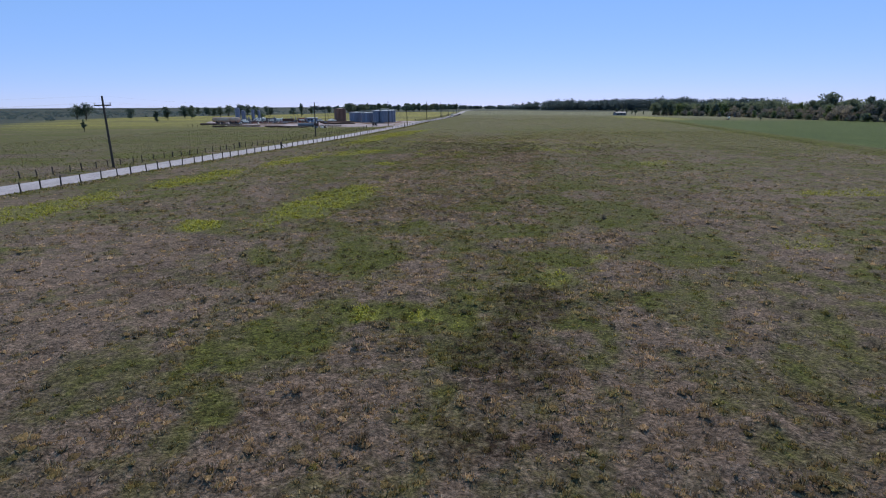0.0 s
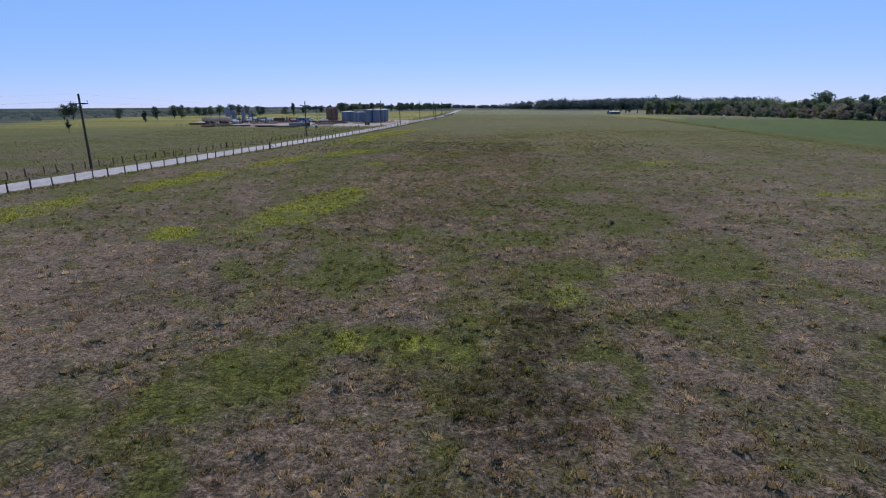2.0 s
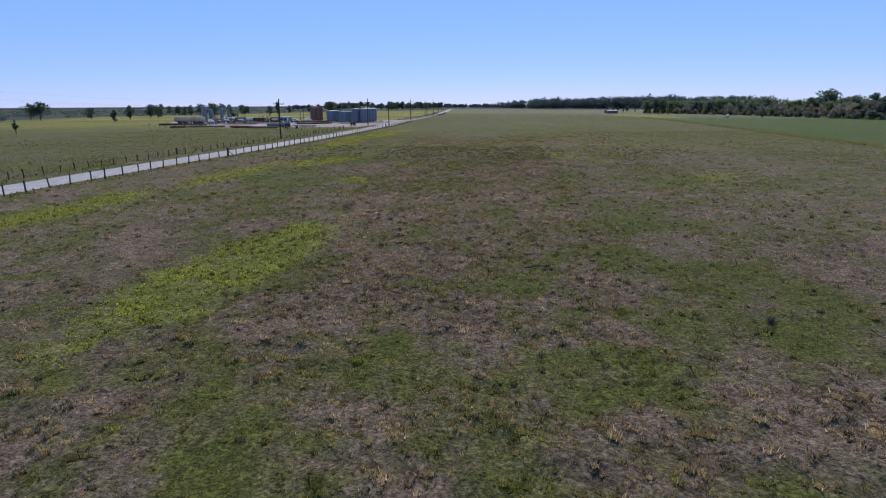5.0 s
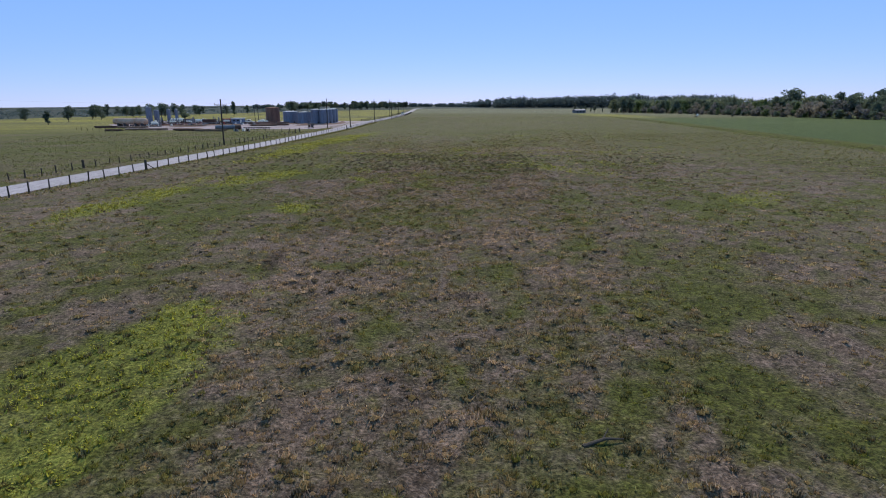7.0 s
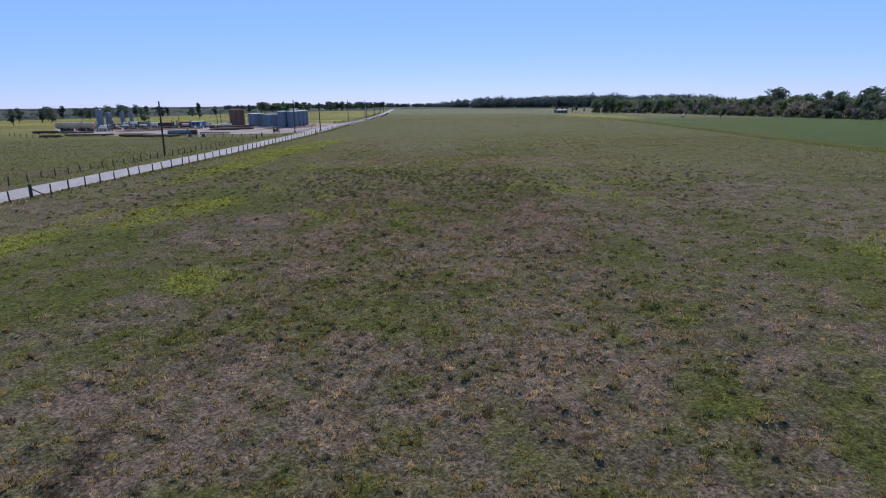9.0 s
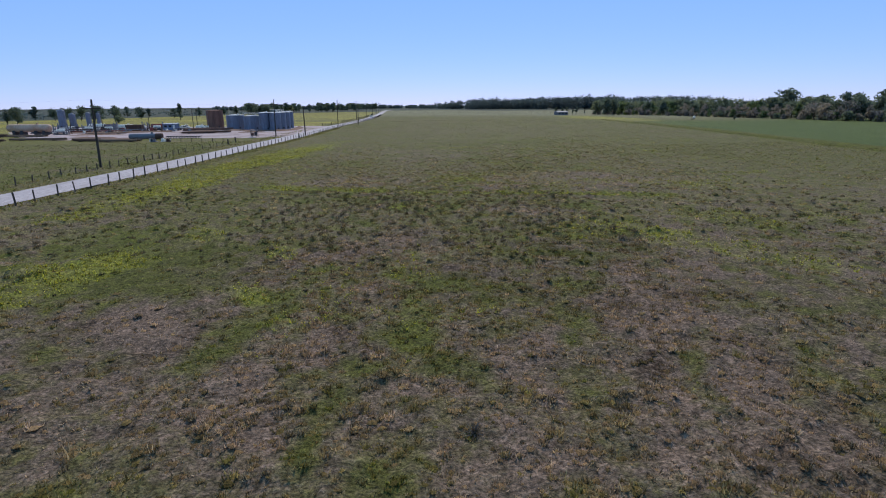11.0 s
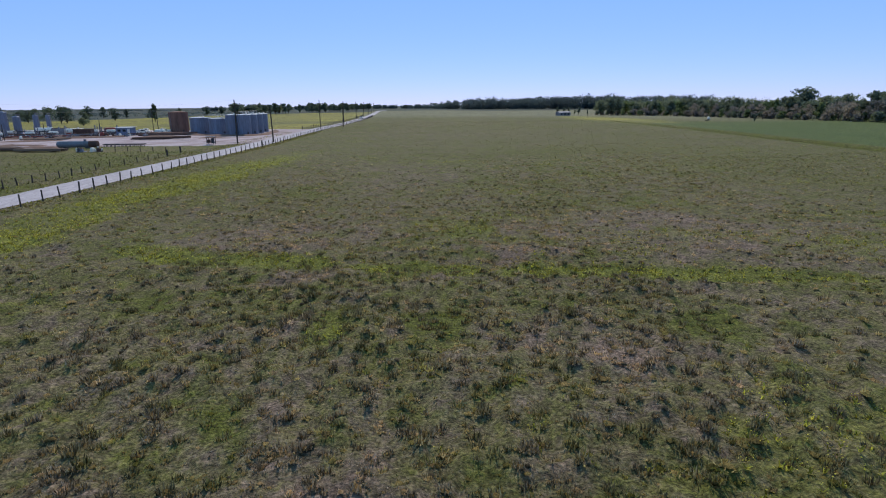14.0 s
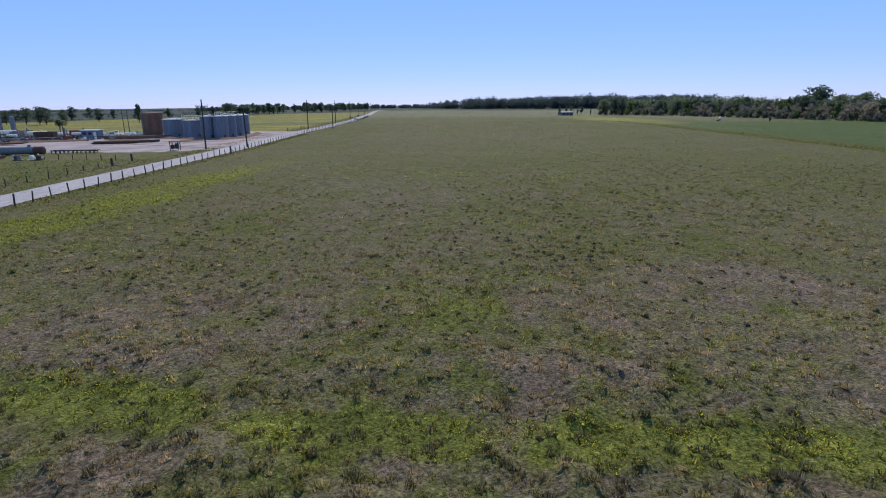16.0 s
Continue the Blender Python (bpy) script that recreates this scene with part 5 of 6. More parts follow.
ROW_OAKS = [tree_meshes(220 + k, 10, q, 0.12, LEAVES, 0.55, 480, 10) for k, q in enumerate((4.2, 3.6, 5.0))]
FIELD = [tree_meshes(200 + k, 10, q, 0.10, FIELD_LEAVES, 0.29, 1100, 8) for k, q in enumerate((5.2, 4.4, 5.8, 3.2, 3.8))]

FIELD_TREES = "dark green tree standing alone in the meadow"
WEST_TREES = ((-269, 413, 11.4, 2), (-262, 412, 12.6, 2), (-239, 430, 8.4, 0), (-176, 345, 7.0, 3), (-198.5, 405, 9.0, 4), (-207, 450, 9.2, 1),
        (-200.5, 448, 9.6, 0), (-232, 470, 9.6, 4), (-235, 510, 10.5, 0), (-254, 569, 10.6, 3), (-223, 535, 8.3, 2), (-217, 534, 8.6, 0),
        (-209.5, 529, 9.6, 1), (-199.5, 523, 11.0, 2), (-184, 515, 10.4, 0))
NORTH_TREES = ((-161, 489, 9.2, 1), (-183, 506, 11.6, 2), (-210, 604, 11.4, 1), (-222, 662, 10.4, 0), (-184, 589, 9.8, 0), (-197, 647, 8.4, 3),
        (-131, 520, 11.8, 3), (-278, 660, 9.4, 2), (-140, 693, 9.8, 1), (-139, 746, 10.2, 1), (-124, 765, 11.6, 0), (-285, 655, 9.0, 0), (-150, 640, 9.0, 4),
        (-160, 600, 8.6, 0), (-172, 560, 8.0, 4))
for tx, ty, tall, fat in WEST_TREES + NORTH_TREES:
    kind = FIELD[fat]
    plant(kind, tx, ty, tall / 9.6, FIELD_TREES, "trees scattered in the meadow")
plant(SHRUB[1], -147, 454, 1.25, "broad dark green bush standing in the meadow", "trees scattered in the meadow", "bush")
plant(OAKS[2], -147.5, 455, 0.5, "broad dark green bush standing in the meadow", "trees scattered in the meadow", "bush")

plant(SLIM[0], -140, 218, 0.5, "small thin tree in the roadside field", "")

ROW = "dark green tree in the row behind the meadow"
for k in range(84):
    s = k / 83
    tx, ty = -122 + 150 * s + rng.uniform(-4, 4), 758 + 420 * s**1.2 + rng.uniform(-25, 25)
    if cloud(np.array(s * 17.0), np.array(0.5), 51) > 0.30:
        plant(ROW_OAKS[int(rng.integers(3))], tx, ty, rng.uniform(0.8, 1.4), ROW, "tree row behind the meadow")
for k in range(4):
    plant(ROW_OAKS[2], -128 + 7 * k, 760 + rng.uniform(-6, 6), rng.uniform(1.1, 1.3), ROW, "tree row behind the meadow")

# woods to the east
WOODS = "leafy tree at the edge of the woods"
WX, WY = (215, 238, 256, 270, 279, 281, 284, 290, 300), (690, 640, 602, 560, 500, 450, 400, 345, 270)
for k in range(120):
    s = k / 119
    wy = 640 - 370 * s
    wx = float(np.interp(-wy, [-v for v in WY], WX))
    deep = rng.uniform(3, 42)
    pickn = rng.random()
    if deep < 20 and pickn < 0.5:
        deep = 0.4 * deep
        kind, sc, lab = GREY[int(rng.integers(2))], rng.uniform(1.0, 1.6), "grey-brown bare tree at the edge of the woods"
    elif pickn < 0.74:
        kind, sc, lab = OAKS[int(rng.integers(3))], rng.uniform(0.95, 1.65), WOODS
    else:
        kind, sc, lab = FRESH[int(rng.integers(3))], rng.uniform(0.75, 1.5), "fresh green tree at the edge of the woods"
    plant(kind, wx + deep * 0.85, wy + deep * 0.45, sc * (0.86 + 0.14 * deep / 46) * (1.2 if wy < 440 else 1.0), lab, "trees of the woods")
for k in range(130):
    s = k / 129
    wy = 642 - 372 * s + rng.uniform(-2, 2)
    wx = float(np.interp(-wy, [-v for v in WY], WX)) + rng.uniform(-3, 4)
    plant(SHRUB[int(rng.choice((0, 1, 2, 2, 2)))], wx, wy, rng.uniform(0.8, 1.7), "low bush before the woods", "bushes before the woods", "bush")
for tx, ty, sc in ((331, 484, 2.2), (341, 475, 1.6), (321, 493, 1.55), (334, 468, 1.5), (352, 418, 2.05), (360, 400, 1.9), (350, 440, 1.8), (356, 380, 2.0), (352, 362, 1.9), (236, 603, 1.75), (243, 604, 1.65), (230, 612, 1.5)):
    plant(OAKS[2], tx, ty, sc, "tall dark spreading oak above the woods", "trees of the woods")
plant(SLIM[0], 223, 395, 0.38, "small sapling standing in the green field", "", "tree")
for k in range(7):
    plant(SLIM[1], 186 + 6.5 * k + rng.uniform(-2, 2), 610 + rng.uniform(-8, 8), rng.uniform(0.5, 0.8), "thin half-bare tree near the farm building", "trees near the farm building")


def far_woods(name, line, deep, tall, label, seed, density, leaf=0.8, many=210, leaves=HAZED_LEAVES, low_start=1.0):
    """A distant belt of woods as one mass of leaf clumps over many crowns."""
    r = np.random.default_rng(seed)
    p = np.array(line, float)
    t = np.concatenate([[0], np.cumsum(np.hypot(*np.diff(p, axis=0).T))])
    n = int(t[-1] / density)
    s = r.uniform(0, t[-1], n)
    cx, cy = np.interp(s, t, p[:, 0]) + r.uniform(0, deep, n) * 0.5, np.interp(s, t, p[:, 1]) + r.uniform(0, deep, n)
    h = tall * (0.72 + 0.45 * cloud(s / 28, 0 * s, seed)) * r.uniform(0.8, 1.08, n) * (low_start + (1 - low_start) * step(0, 0.3, s / t[-1]))
    lobes = []
    for x0, y0, h0 in zip(cx, cy, h):
        z0 = float(height(np.array([x0]), np.array([y0]))[0])
        lobes.append((x0, y0, z0 + h0 * 0.62, h0 * 0.42, h0 * 0.38))
        lobes.append((x0 + r.uniform(-3, 3), y0, z0 + h0 * 0.28, h0 * 0.40, h0 * 0.28))
    v, f = leaf_cloud(lobes, n * many, leaf, r, -2.3)
    me = mesh_of(name, v, f, leaves)
    tagged(new(name, me), label, "woods", kind="stuff")


# the far belts take the leaf colour with haze mixed in
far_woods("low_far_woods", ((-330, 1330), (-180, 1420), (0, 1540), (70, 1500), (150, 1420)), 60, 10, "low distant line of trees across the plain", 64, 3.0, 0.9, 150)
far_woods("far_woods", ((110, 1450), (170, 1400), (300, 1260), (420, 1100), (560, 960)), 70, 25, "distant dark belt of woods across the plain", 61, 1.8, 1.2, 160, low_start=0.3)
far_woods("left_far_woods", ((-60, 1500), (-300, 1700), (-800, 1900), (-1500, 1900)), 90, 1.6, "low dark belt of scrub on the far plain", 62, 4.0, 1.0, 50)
far_woods("deep_woods", ((268, 668), (285, 640), (305, 560), (322, 500), (330, 430), (338, 350), (348, 270)), 36, 15.5, "dark depth of the woods behind the edge trees", 63, 2.2, 0.55, 270, LEAVES)


# low scrub on the plain beyond the meadow
r = np.random.default_rng(65)
bx, by = r.uniform(-900, -100, 900), r.uniform(400, 1100, 900)
keep = (bx < np.interp(by, (300, 490, 570, 640, 760, 830, 900), (-240, -290, -240, -185, -150, -100, 20))) & (bx > -1.0 * by - 60)
lobes = [(x0, y0, 0.5 * h0, 1.5 * h0, 0.7 * h0) for x0, y0, h0 in zip(bx[keep], by[keep], r.uniform(0.8, 2.6, keep.sum()))]
v, f = leaf_cloud(lobes, 22 * len(lobes), 0.55, r, 0.1)
tagged(new("scrub", mesh_of("scrub", v, f, HAZED_LEAVES)), "low dark scrub bushes on the far plain", "scrub", kind="stuff")

# ---- small far things ----
def farm_building(x, y, turn):
    b = thing("farm_building", pose(x, y, float(height(np.array([x]), np.array([y]))[0]), 0, 0, turn), "small low farm building with a pale roof, far away", "building")
    for sx, sy, px, py in ((11, 0.2, 0, -3), (11, 0.2, 0, 3), (0.2, 5.8, -5.4, 0), (0.2, 5.8, 5.4, 0)):
        bm = bmesh.new()
        box(bm, sx, sy, 2.6, pose(px, py, 0))
        part("wall", bm, GREY_STEEL, b)
    bm = bmesh.new()
    for s in (-1, 1):
        box(bm, 11.8, 3.6, 0.12, pose(0, s * 1.68, 3.05, s * -16))
    part("roof", bm, GREY_STEEL, b)
    for k in (-3.4, 0, 3.4):
        bm = bmesh.new()
        box(bm, 1.6, 0.06, 1.4, pose(k, -3.12, 0.6))
        part("opening", bm, GLASS_DARK, b)


farm_building(181, 579, 12)
feeder = thing("feed_bin", pose(218, 429, -1.75, 0, 0, 20), "white feed bin on dark legs in the green field", "feed bin")
bm = bmesh.new()
lathe(bm, [(0.3, 0.5), (0.85, 1.0), (0.85, 1.9), (0.3, 2.3)], 16)
part("bin", bm, WHITE_PAINT, feeder)
for a in range(4):
    bm = bmesh.new()
    bar(bm, (0.7 * math.cos(a * 1.57), 0.7 * math.sin(a * 1.57), 0), (0.7 * math.cos(a * 1.57), 0.7 * math.sin(a * 1.57), 1.2), 0.07, 6)
    part("leg", bm, DARK_STEEL, feeder)
bm = bmesh.new()
box(bm, 1.9, 1.2, 0.5, pose(-1.5, 0, 0), 0.05)
part("trough", bm, DARK_STEEL, feeder, "dark trough")

# ---- grass ----
def tone_of(x, y, r, green_shift=0.0):
    """Blade colours from the cover of the ground."""
    lush, yellow, soil = cover(x, y)
    t = np.clip(lush + green_shift + r.normal(0, 0.16, len(x)), 0, 1)[:, None]
    dry, olive, green = np.array((0.43, 0.345, 0.272)), np.array((0.276, 0.250, 0.134)), np.array((0.166, 0.194, 0.050))
    c = np.where(t < 0.5, dry + (olive - dry) * t * 2, olive + (green - olive) * (t * 2 - 1))
    c = c * (1 - 0.6 * np.clip(soil, 0, 1)[:, None])
    return c * r.uniform(0.75, 1.25, (len(x), 1))


def blades(x, y, tall, wide, lean, count, colours, r):
    """Clumps of flat tapering blades at x, y: tall and lean in metres for each clump."""
    n = len(x)
    a = r.uniform(0, 2 * math.pi, (n, count))
    out = lean[:, None] * r.uniform(0.3, 1.2, (n, count))
    h = tall[:, None] * r.uniform(0.55, 1.1, (n, count))
    w = wide[:, None] * r.uniform(0.6, 1.3, (n, count))
    root = 0.25 * lean[:, None] * r.uniform(0, 1, (n, count))
    z = height(x, y)[:, None] - 0.02
    bx, by = x[:, None] + root * np.cos(a), y[:, None] + root * np.sin(a)
    sx, sy = -np.sin(a) * w, np.cos(a) * w
    ex, ey = x[:, None] + (root + out) * np.cos(a), y[:, None] + (root + out) * np.sin(a)
    v = np.stack([np.stack([bx - sx, by - sy, z + 0 * h], -1), np.stack([bx + sx, by + sy, z + 0 * h], -1),
                  np.stack([ex + sx * 0.45, ey + sy * 0.45, z + h], -1), np.stack([ex - sx * 0.45, ey - sy * 0.45, z + h], -1)], 2).reshape(-1, 3)
    f = np.arange(4 * n * count).reshape(-1, 4)
    c = np.repeat(np.concatenate([colours, np.ones((n, 1))], 1), 4 * count, 0)
    return v, f, c


def middle_x(y):
    """The middle of the strip of pasture that is seen from near by."""
    return np.interp(y, (0, 60, 90, 220), (1.5, 1.5, 4, 17))


def scatter(r, per_m2, y0, y1, inner, outer):
    """Points on both sides of the middle, thinning out towards the far end and the outer edge."""
    area = (y1 - y0) * 2 * (outer - inner)
    n = int(area * per_m2)
    y = r.uniform(y0, y1, n)
    side = r.choice((-1, 1), n)
    off = r.uniform(inner, outer, n)
    keep = r.uniform(0, 1, n) > np.maximum(step(y1 - 60, y1, y), step(outer * 0.6, outer, off))
    return (middle_x(y) + side * off)[keep], y[keep]


def off_road(x, y):
    return (x - road_x(y) > 4.6) & (x - ditch_x(y) < -2)


r = np.random.default_rng(17)
xs, ys = [], []
for per, inner, outer, y0, y1 in ((3.2, 0, 18, 7, 205), (1.2, 10, 42, 10, 225), (0.45, 28, 72, 30, 255)):
    px, py = scatter(r, per, y0, y1, inner, outer)
    keep = off_road(px, py)
    xs.append(px[keep]), ys.append(py[keep])
px, py = np.concatenate(xs), np.concatenate(ys)
n = len(px)
tall = r.uniform(0.03, 0.13, n) * (0.6 + 0.8 * cloud(px / 3, py / 3, 71))
v, f, c = blades(px, py, tall, r.uniform(0.012, 0.024, n), r.uniform(0.03, 0.08, n), 4, tone_of(px, py, r), r)
tagged(new("pasture_grass", mesh_of("pasture_grass", v, f, GRASS, {"tone": c})), "short mixed dry and green pasture grass", "grass", kind="stuff")

# the same pasture farther off, thinner
py = r.uniform(170, 430, 8000)
px = r.uniform(-20, 150, len(py)) + 0.1 * (py - 205)
qy = r.uniform(85, 205, 6000)
qx = r.uniform(60, 108, len(qy))
px, py = np.concatenate([px, qx]), np.concatenate([py, qy])
keep = off_road(px, py)
px, py = px[keep], py[keep]
tall = r.uniform(0.08, 0.2, len(px))
v, f, c = blades(px, py, tall, r.uniform(0.04, 0.08, len(px)), r.uniform(0.2, 0.45, len(px)), 4, tone_of(px, py, r, 0.12) * 0.85, r)
tagged(new("far_pasture_grass", mesh_of("far_pasture_grass", v, f, GRASS, {"tone": c})), "thin distant pasture grass", "grass", kind="stuff")

# rough grass of the field across the road
py = r.uniform(55, 265, 15000)
px = road_x(py) - 7 - 75 * r.uniform(0, 1, len(py)) ** 1.3
keep = (py < 250 + 0.06 * px) & (px > -150)
px, py = px[keep], py[keep]
tall = r.uniform(0.07, 0.26, len(px))
v, f, c = blades(px, py, tall, r.uniform(0.03, 0.06, len(px)), r.uniform(0.15, 0.35, len(px)), 4, tone_of(px, py, r, 0.1) * 0.9, r)
tagged(new("roadside_field_grass", mesh_of("roadside_field_grass", v, f, TUSSOCK, {"tone": c})), "rough grass of the field across the road", "grass", kind="stuff")

def clumps(x, y, wide, tall, colours, r):
    """Shaggy low domes, one at each x, y."""
    n, seg = len(x), 5
    rings = ((1.0, -0.06), (0.68, 0.66))
    v = []
    for share, up in rings:
        a = np.linspace(0, 2 * math.pi, seg, endpoint=False)[None] + r.uniform(-0.3, 0.3, (n, seg)) + share * 2
        q = wide[:, None] * share * r.uniform(0.65, 1.3, (n, seg))
        z = tall[:, None] * up * r.uniform(0.75, 1.2, (n, seg))
        v.append(np.stack([x[:, None] + q * np.cos(a), y[:, None] + q * np.sin(a), z], -1))
    top = np.stack([x + r.normal(0, 0.12, n) * wide, y + r.normal(0, 0.12, n) * wide, tall * r.uniform(0.85, 1.15, n)], -1)[:, None]
    v = np.concatenate(v + [top], 1)
    v[:, :, 2] += height(x, y)[:, None]
    f = []
    for k in range(seg):
        m = (k + 1) % seg
        f += [(k, m, seg + m), (k, seg + m, seg + k), (seg + k, seg + m, 2 * seg)]
    per = 2 * seg + 1
    f = (np.array(f)[None] + per * np.arange(n)[:, None, None]).reshape(-1, 3)
    c = np.repeat(np.concatenate([colours, np.ones((n, 1))], 1), per, 0)
    c[:, :3] *= r.uniform(0.8, 1.25, (len(c), 1))
    return v.reshape(-1, 3), f, c


# low matted tufts: fuzzy mounds of many short blades
def mounds(x, y, wide, tall, count, colours, r, fat=1.0):
    """One mound of pointed blades at each x, y, tallest in its middle, the blades leaning outwards."""
    n = len(x)
    a = r.uniform(0, 2 * math.pi, (n, count))
    share = np.sqrt(r.uniform(0, 1, (n, count)))
    rx, ry = x[:, None] + wide[:, None] * share * np.cos(a), y[:, None] + wide[:, None] * share * np.sin(a)
    out = wide[:, None] * (0.08 + 0.42 * share) * r.uniform(0.3, 1.3, (n, count))
    b = a + r.normal(0, 0.7, (n, count))
    h = tall[:, None] * (1 - 0.45 * share**2) * r.uniform(0.6, 1.2, (n, count))
    w = fat * r.uniform(0.014, 0.032, (n, count)) * (0.6 + 1.6 * wide[:, None])
    c = r.uniform(0, 2 * math.pi, (n, count))
    sx, sy = w * np.cos(c), w * np.sin(c)
    z = height(x, y)[:, None] - 0.02 + 0 * h
    v = np.stack([np.stack([rx - sx, ry - sy, z], -1), np.stack([rx + sx, ry + sy, z], -1), np.stack([rx + out * np.cos(b), ry + out * np.sin(b), z + h], -1)], 2).reshape(-1, 3)
    return v, np.arange(3 * n * count).reshape(-1, 3), np.repeat(np.concatenate([colours, np.ones((n, 1))], 1), 3 * count, 0)


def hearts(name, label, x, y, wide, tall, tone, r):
    """Ragged low peaks inside tufts that the blades stand on, coloured dark as the shade in there."""
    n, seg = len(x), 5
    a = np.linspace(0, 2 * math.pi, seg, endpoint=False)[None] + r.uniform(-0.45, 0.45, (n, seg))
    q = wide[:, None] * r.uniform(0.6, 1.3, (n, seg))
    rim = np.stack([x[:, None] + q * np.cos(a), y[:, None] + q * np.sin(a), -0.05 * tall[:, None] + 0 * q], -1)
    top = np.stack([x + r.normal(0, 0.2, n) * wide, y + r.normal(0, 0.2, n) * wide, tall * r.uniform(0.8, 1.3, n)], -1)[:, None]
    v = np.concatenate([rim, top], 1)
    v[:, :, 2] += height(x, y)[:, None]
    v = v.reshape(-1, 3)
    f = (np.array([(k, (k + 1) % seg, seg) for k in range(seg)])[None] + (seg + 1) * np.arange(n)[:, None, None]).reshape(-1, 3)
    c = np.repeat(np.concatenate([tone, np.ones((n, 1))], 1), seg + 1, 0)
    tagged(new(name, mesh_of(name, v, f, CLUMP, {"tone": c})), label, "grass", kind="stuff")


def tussocky(x, y):
    """Where old tussocks stand close together: the stretch before the wet strip."""
    return step(116, 126, y) * step(150, 142, y + 0.27 * (x - 8))


def tuft_field(name, label, bands, size, count, seed):
    r = np.random.default_rng(seed)
    xs, ys = [], []
    for per, inner, outer, y0, y1 in bands:
        px, py = scatter(r, per, y0, y1, inner, outer)
        like = 0.6 + 0.4 * step(0.36, 0.58, cloud(px / 2.2, py / 2.2, 72))
        keep = off_road(px, py) & (r.uniform(0, 1, len(px)) < like * (1 - 0.35 * patch(px, py, LUSH)) * (1 - 0.8 * patch(px, py, YELLOW)) * (1 - 0.35 * tussocky(px, py)))
        xs.append(px[keep]), ys.append(py[keep])
    px, py = np.concatenate(xs), np.concatenate(ys)
    n = len(px)
    wide = size * r.uniform(0.75, 1.3, n) * r.choice((0.65, 1.0, 1.5), n, p=(0.42, 0.40, 0.18)) * (1 - 0.25 * patch(px, py, LUSH))
    tall = wide * r.uniform(0.7, 1.15, n)
    tone = tone_of(px, py, r) * r.uniform(0.66, 1.32, (n, 1)) * np.array((1.04, 1.01, 0.98)) * np.interp(py, (14, 24, 42, 50, 58, 75, 90, 108, 120, 129), (0.74, 0.92, 0.94, 0.86, 0.88, 1.0, 0.88, 0.76, 0.76, 1.05))[:, None]
    v, f, c = mounds(px, py, wide, tall, count, tone, r)
    tagged(new(name, mesh_of(name, v, f, TUFT, {"tone": c})), label, "grass", kind="stuff")
    # core tone below the blade tone: shade inside the tuft, put into colour
    hearts("tuft_shade_hearts", "matted hearts of the low grass tufts, darkened for shade", px, py, wide * 0.72, tall * 0.34, tone * np.array((0.80, 0.72, 0.50)), r)


tuft_field("grass_tufts", "low matted tufts of coarse old grass", ((9.0, 0, 14, 6, 190),), 0.15, 20, 21)
tuft_field("outer_grass_tufts", "low matted tufts of coarse old grass", ((2.6, 10, 44, 10, 225), (0.7, 30, 72, 30, 260)), 0.19, 11, 22)


# old tussocks, taller and darker than the rest, many before the wet strip
xs, ys = [], []
for per, inner, outer, y0, y1 in ((1.9, 0, 20, 6, 210), (0.8, 20, 50, 15, 230)):
    px, py = scatter(r, per, y0, y1, inner, outer)
    like = 0.16 + 0.45 * step(0.5, 0.7, cloud(px / 5, py / 5, 74)) + 0.62 * tussocky(px, py)
    keep = off_road(px, py) & (r.uniform(0, 1, len(px)) < like)
    xs.append(px[keep]), ys.append(py[keep])
px, py = np.concatenate(xs), np.concatenate(ys)
n = len(px)
wide = r.uniform(0.10, 0.18, n) * (1 + 0.45 * tussocky(px, py))
green = step(0.42, 0.62, cover(px, py)[0])[:, None] * r.uniform(0.4, 1, (n, 1))
brown = np.array((0.205, 0.180, 0.130)) * (1 - green) + np.array((0.150, 0.158, 0.070)) * green
brown = brown * r.uniform(0.75, 1.5, (n, 1))
tall = wide * r.uniform(0.9, 1.4, n)
# darker core colour paints the shade among the tussock blades
hearts("tussock_shade_hearts", "hearts of the old grass tussocks, darkened for inner shade", px, py, wide * 0.62, tall * 0.34, brown * np.array((0.9, 0.72, 0.42)), r)
v, f, c = mounds(px, py, wide, tall, 34, brown, r, 1.5)
tagged(new("old_tussocks", mesh_of("old_tussocks", v, f, TUSSOCK, {"tone": c})), "upright dark straw-brown grass tussocks", "grass", kind="stuff")

# loose bleached straw lying over the dry parts
xs, ys = [], []
for per, inner, outer, y0, y1 in ((1.8, 0, 22, 7, 215), (1.2, 10, 40, 12, 220)):
    px, py = scatter(r, per, y0, y1, inner, outer)
    keep = off_road(px, py) & (r.uniform(0.1, 0.6, len(px)) > cover(px, py)[0])
    xs.append(px[keep]), ys.append(py[keep])
px, py = np.concatenate(xs), np.concatenate(ys)
n = len(px)
bleached = np.array((0.50, 0.44, 0.37)) * r.uniform(0.6, 1.15, (n, 1)) * np.interp(py, (0, 90, 110, 150), (0.95, 0.95, 0.8, 0.85))[:, None]
v, f, c = blades(px, py, r.uniform(0.03, 0.10, n), r.uniform(0.005, 0.011, n), r.uniform(0.06, 0.15, n), 3, bleached, r)
tagged(new("loose_straw", mesh_of("loose_straw", v, f, GRASS, {"tone": c})), "loose bleached straw over the dry grass", "grass", kind="stuff")

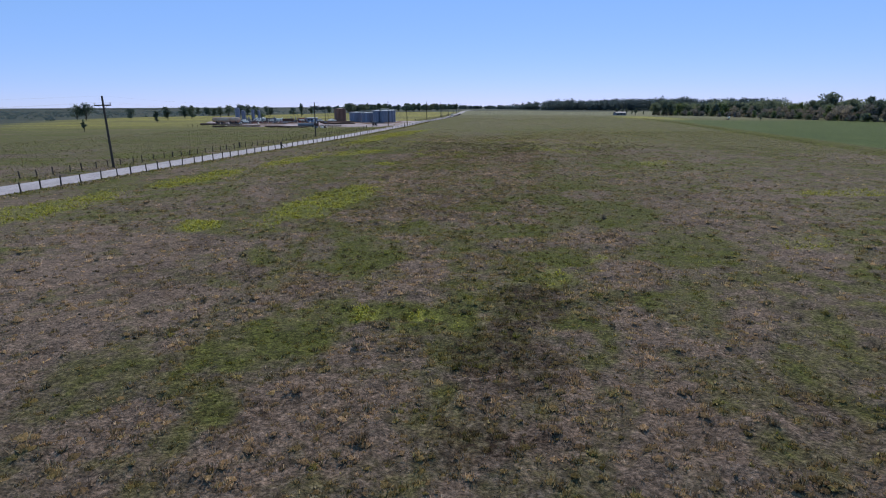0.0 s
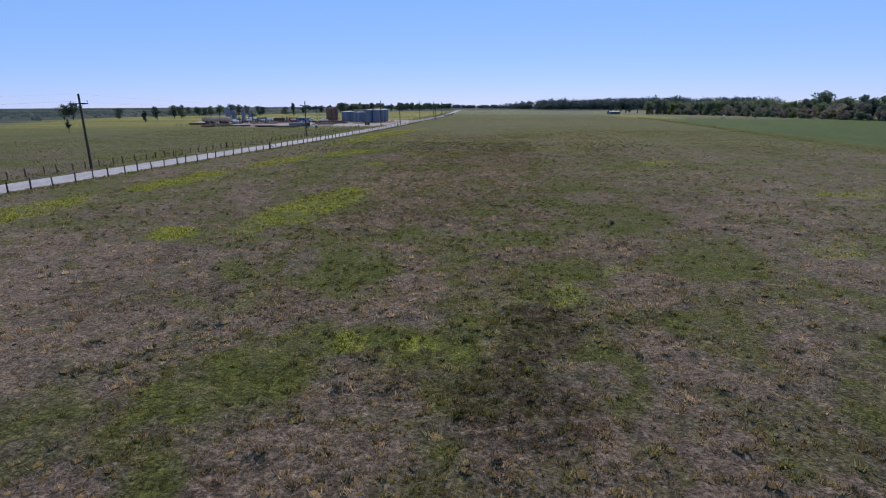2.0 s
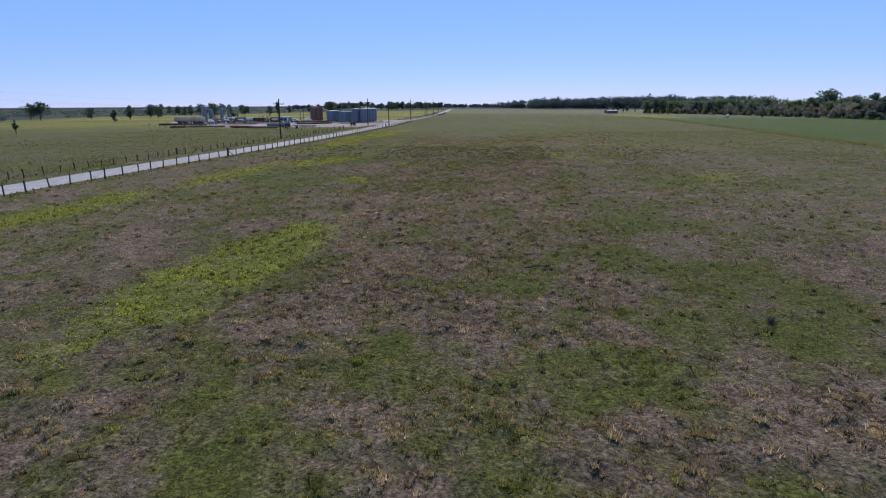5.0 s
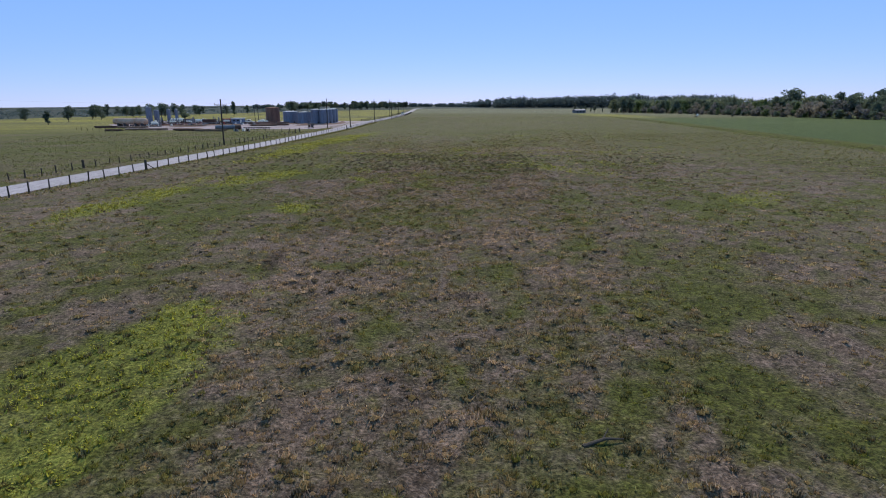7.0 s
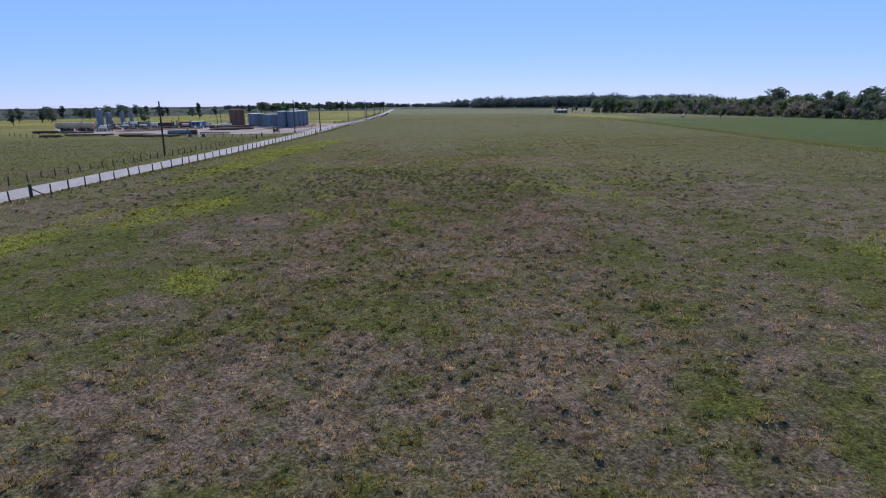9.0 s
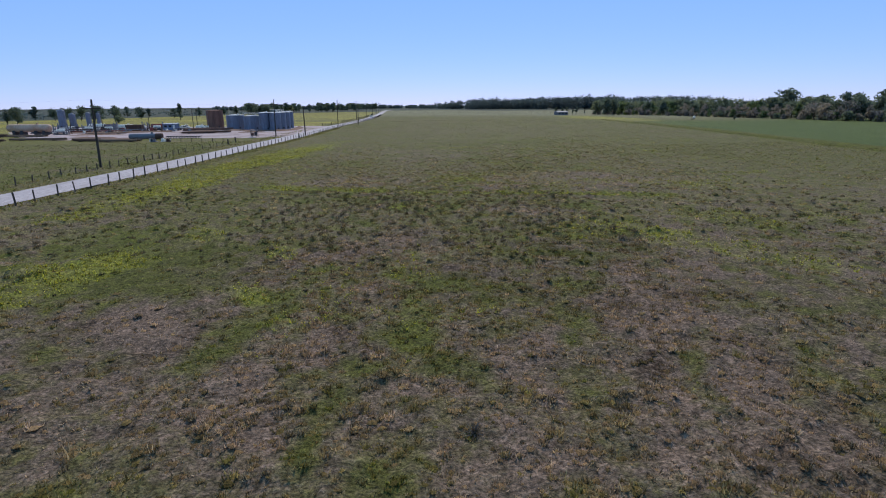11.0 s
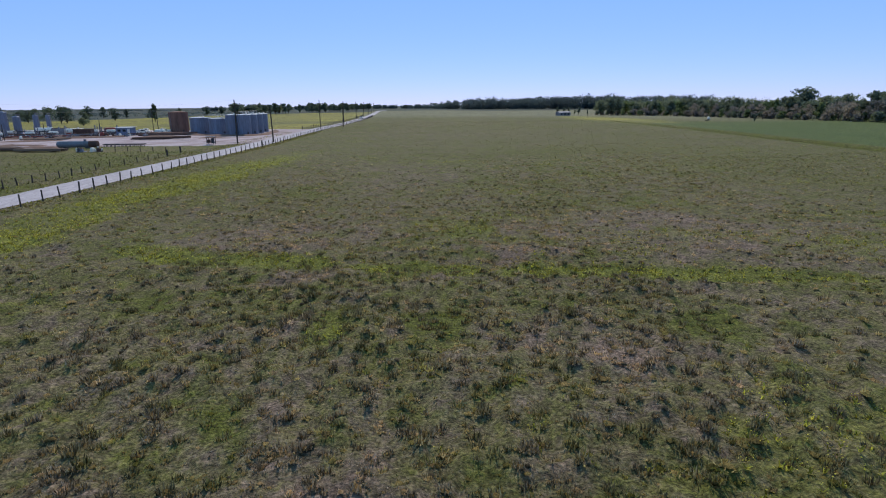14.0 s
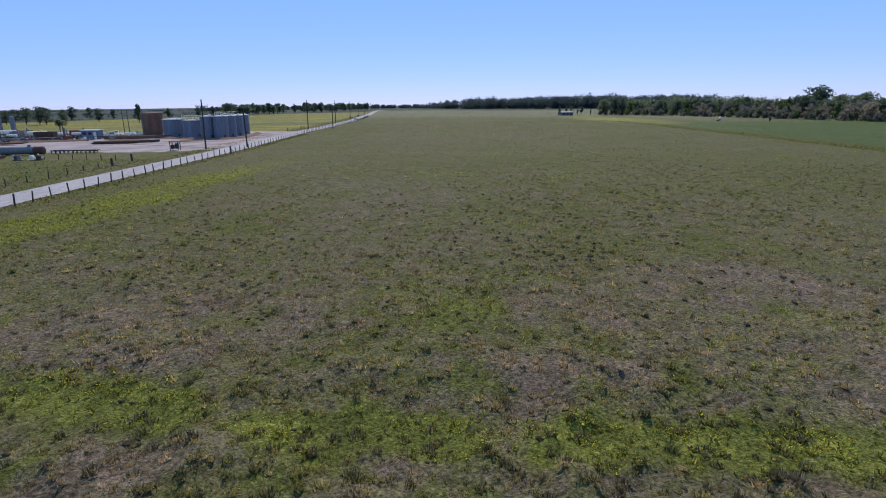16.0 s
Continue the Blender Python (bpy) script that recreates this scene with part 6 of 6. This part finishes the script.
# yellow flowers on leafy stems
px, py = scatter(r, 14.0, 8, 235, 0, 60)
keep = off_road(px, py) & (r.uniform(0, 1, len(px)) < cover(px, py)[1] * 0.9)
px, py = px[keep], py[keep]
n = len(px)
green = np.array((0.295, 0.315, 0.058)) * r.uniform(0.7, 1.3, (n, 1))
v, f, c = blades(px, py, r.uniform(0.08, 0.2, n), r.uniform(0.02, 0.04, n), r.uniform(0.08, 0.2, n), 5, green, r)
tagged(new("flower_leaves", mesh_of("flower_leaves", v, f, GRASS, {"tone": c})), "leafy green stems of yellow wildflowers", "wildflowers", kind="stuff")
k = 6
fx, fy = np.repeat(px, k) + r.normal(0, 0.10, n * k), np.repeat(py, k) + r.normal(0, 0.10, n * k)
fz = height(fx, fy) + r.uniform(0.08, 0.22, n * k)
s = r.uniform(0.014, 0.033, n * k)
a = r.uniform(0, 6.28, n * k)
v = np.stack([np.stack([fx + s * np.cos(a + q), fy + s * np.sin(a + q), fz + s * 0.4 * np.cos(3 * a + q)], -1) for q in (0, 1.57, 3.14, 4.71)], 1).reshape(-1, 3)
petal = np.array((0.50, 0.49, 0.08)) * r.uniform(0.75, 1.2, (n * k, 1))
tagged(new("wildflowers", mesh_of("wildflowers", v, np.arange(4 * n * k).reshape(-1, 4), GRASS, {"tone": np.repeat(np.concatenate([petal, np.ones((n * k, 1))], 1), 4, 0)})),
       "small yellow wildflowers among the grass", "wildflowers", kind="stuff")

# dried dung and dark knots of grass, all over the pasture
xs, ys = [], []
for per, inner, outer, y0, y1 in ((0.45, 0, 40, 8, 250), (0.22, 40, 62, 40, 260)):
    px, py = scatter(r, per, y0, y1, inner, outer)
    keep = off_road(px, py) & (r.uniform(0, 1, len(px)) < 0.03 + 0.5 * step(112, 140, py))
    xs.append(px[keep]), ys.append(py[keep])
px, py = np.concatenate(xs), np.concatenate(ys)
n = len(px)
wide = r.uniform(0.07, 0.16, n)
dark = np.array((0.085, 0.075, 0.045)) * r.uniform(0.6, 1.3, (n, 1))
v, f, c = clumps(px, py, wide, wide * r.uniform(0.25, 0.6, n), dark, r)
tagged(new("dung_pats", mesh_of("dung_pats", v, f, CLUMP, {"tone": c}, smooth=True)), "dark dried dung pats scattered over the pasture", "dung", kind="stuff")

# rough growth along the ditch, coloured dark to draw the shaded bank as a line
dy = r.uniform(70, 410, 2200)
dx = ditch_x(dy) + r.normal(0.4, 0.8, len(dy))
tall = r.uniform(0.08, 0.22, len(dy)) * (0.4 + 1.0 * cloud(dy / 7, 0 * dy, 73))
v, f, c = blades(dx, dy, tall, r.uniform(0.04, 0.08, len(dy)), tall * 0.9, 6, np.array((0.12, 0.125, 0.06)) * r.uniform(0.6, 1.4, (len(dy), 1)), r)
tagged(new("ditch_weeds", mesh_of("ditch_weeds", v, f, GRASS, {"tone": c})), "rough weeds along the field ditch, darkened for the bank's shade", "weeds", kind="stuff")

# verge grass along the road and its fences
vy = r.uniform(40, 330, 6500)
vx = road_x(vy) + np.where(r.uniform(0, 1, len(vy)) < 0.6, r.uniform(3.4, 6.4, len(vy)), -r.uniform(3.6, 8.0, len(vy)))
tall = r.uniform(0.08, 0.26, len(vy))
v, f, c = blades(vx, vy, tall, r.uniform(0.03, 0.07, len(vy)), tall * 0.6, 6, tone_of(vx, vy, r, 0.14), r)
tagged(new("verge_grass", mesh_of("verge_grass", v, f, GRASS, {"tone": c})), "rough grass on the road verge and fence line", "grass", kind="stuff")


# ---- odd things lying in the pasture ----
def dead_bush(x, y, reach):
    b = thing("dead_bush", pose(x, y, float(height(np.array([x]), np.array([y]))[0]) - 0.02), "pale grey dry bush in the pasture", "bush")
    q = random.Random(int(x * 10))
    bm = bmesh.new()
    for _ in range(60):
        a, lift = q.uniform(0, 6.28), q.uniform(0.15, 1.4)
        d = Vector((math.cos(a) * math.cos(lift), math.sin(a) * math.cos(lift), math.sin(lift))) * reach * q.uniform(0.6, 1.1)
        bar(bm, (0, 0, 0), d, 0.012, 4, 0.006)
    part("twigs", bm, GREY_TWIGS, b)


def branch(x, y, turn, length):
    b = thing("fallen_branch", pose(x, y, float(height(np.array([x]), np.array([y]))[0]) + 0.06, 0, 0, turn), "dark fallen branch lying in the grass", "branch")
    bm = bmesh.new()
    bar(bm, (-length / 2, 0, 0.02), (length * 0.1, 0.08, 0.06), 0.06, 7, 0.045)
    bar(bm, (length * 0.1, 0.08, 0.06), (length / 2, -0.05, 0.03), 0.045, 7, 0.02)
    part("limb", bm, BARK, b)
    bm = bmesh.new()
    bar(bm, (0, 0.05, 0.05), (length * 0.3, 0.35, 0.16), 0.028, 6, 0.012)
    part("side_branch", bm, BARK, b)


dead_bush(13.6, 45.9, 0.42)
dead_bush(4.0, 98.7, 0.38)
branch(5.4, 54.6, 12, 1.3)
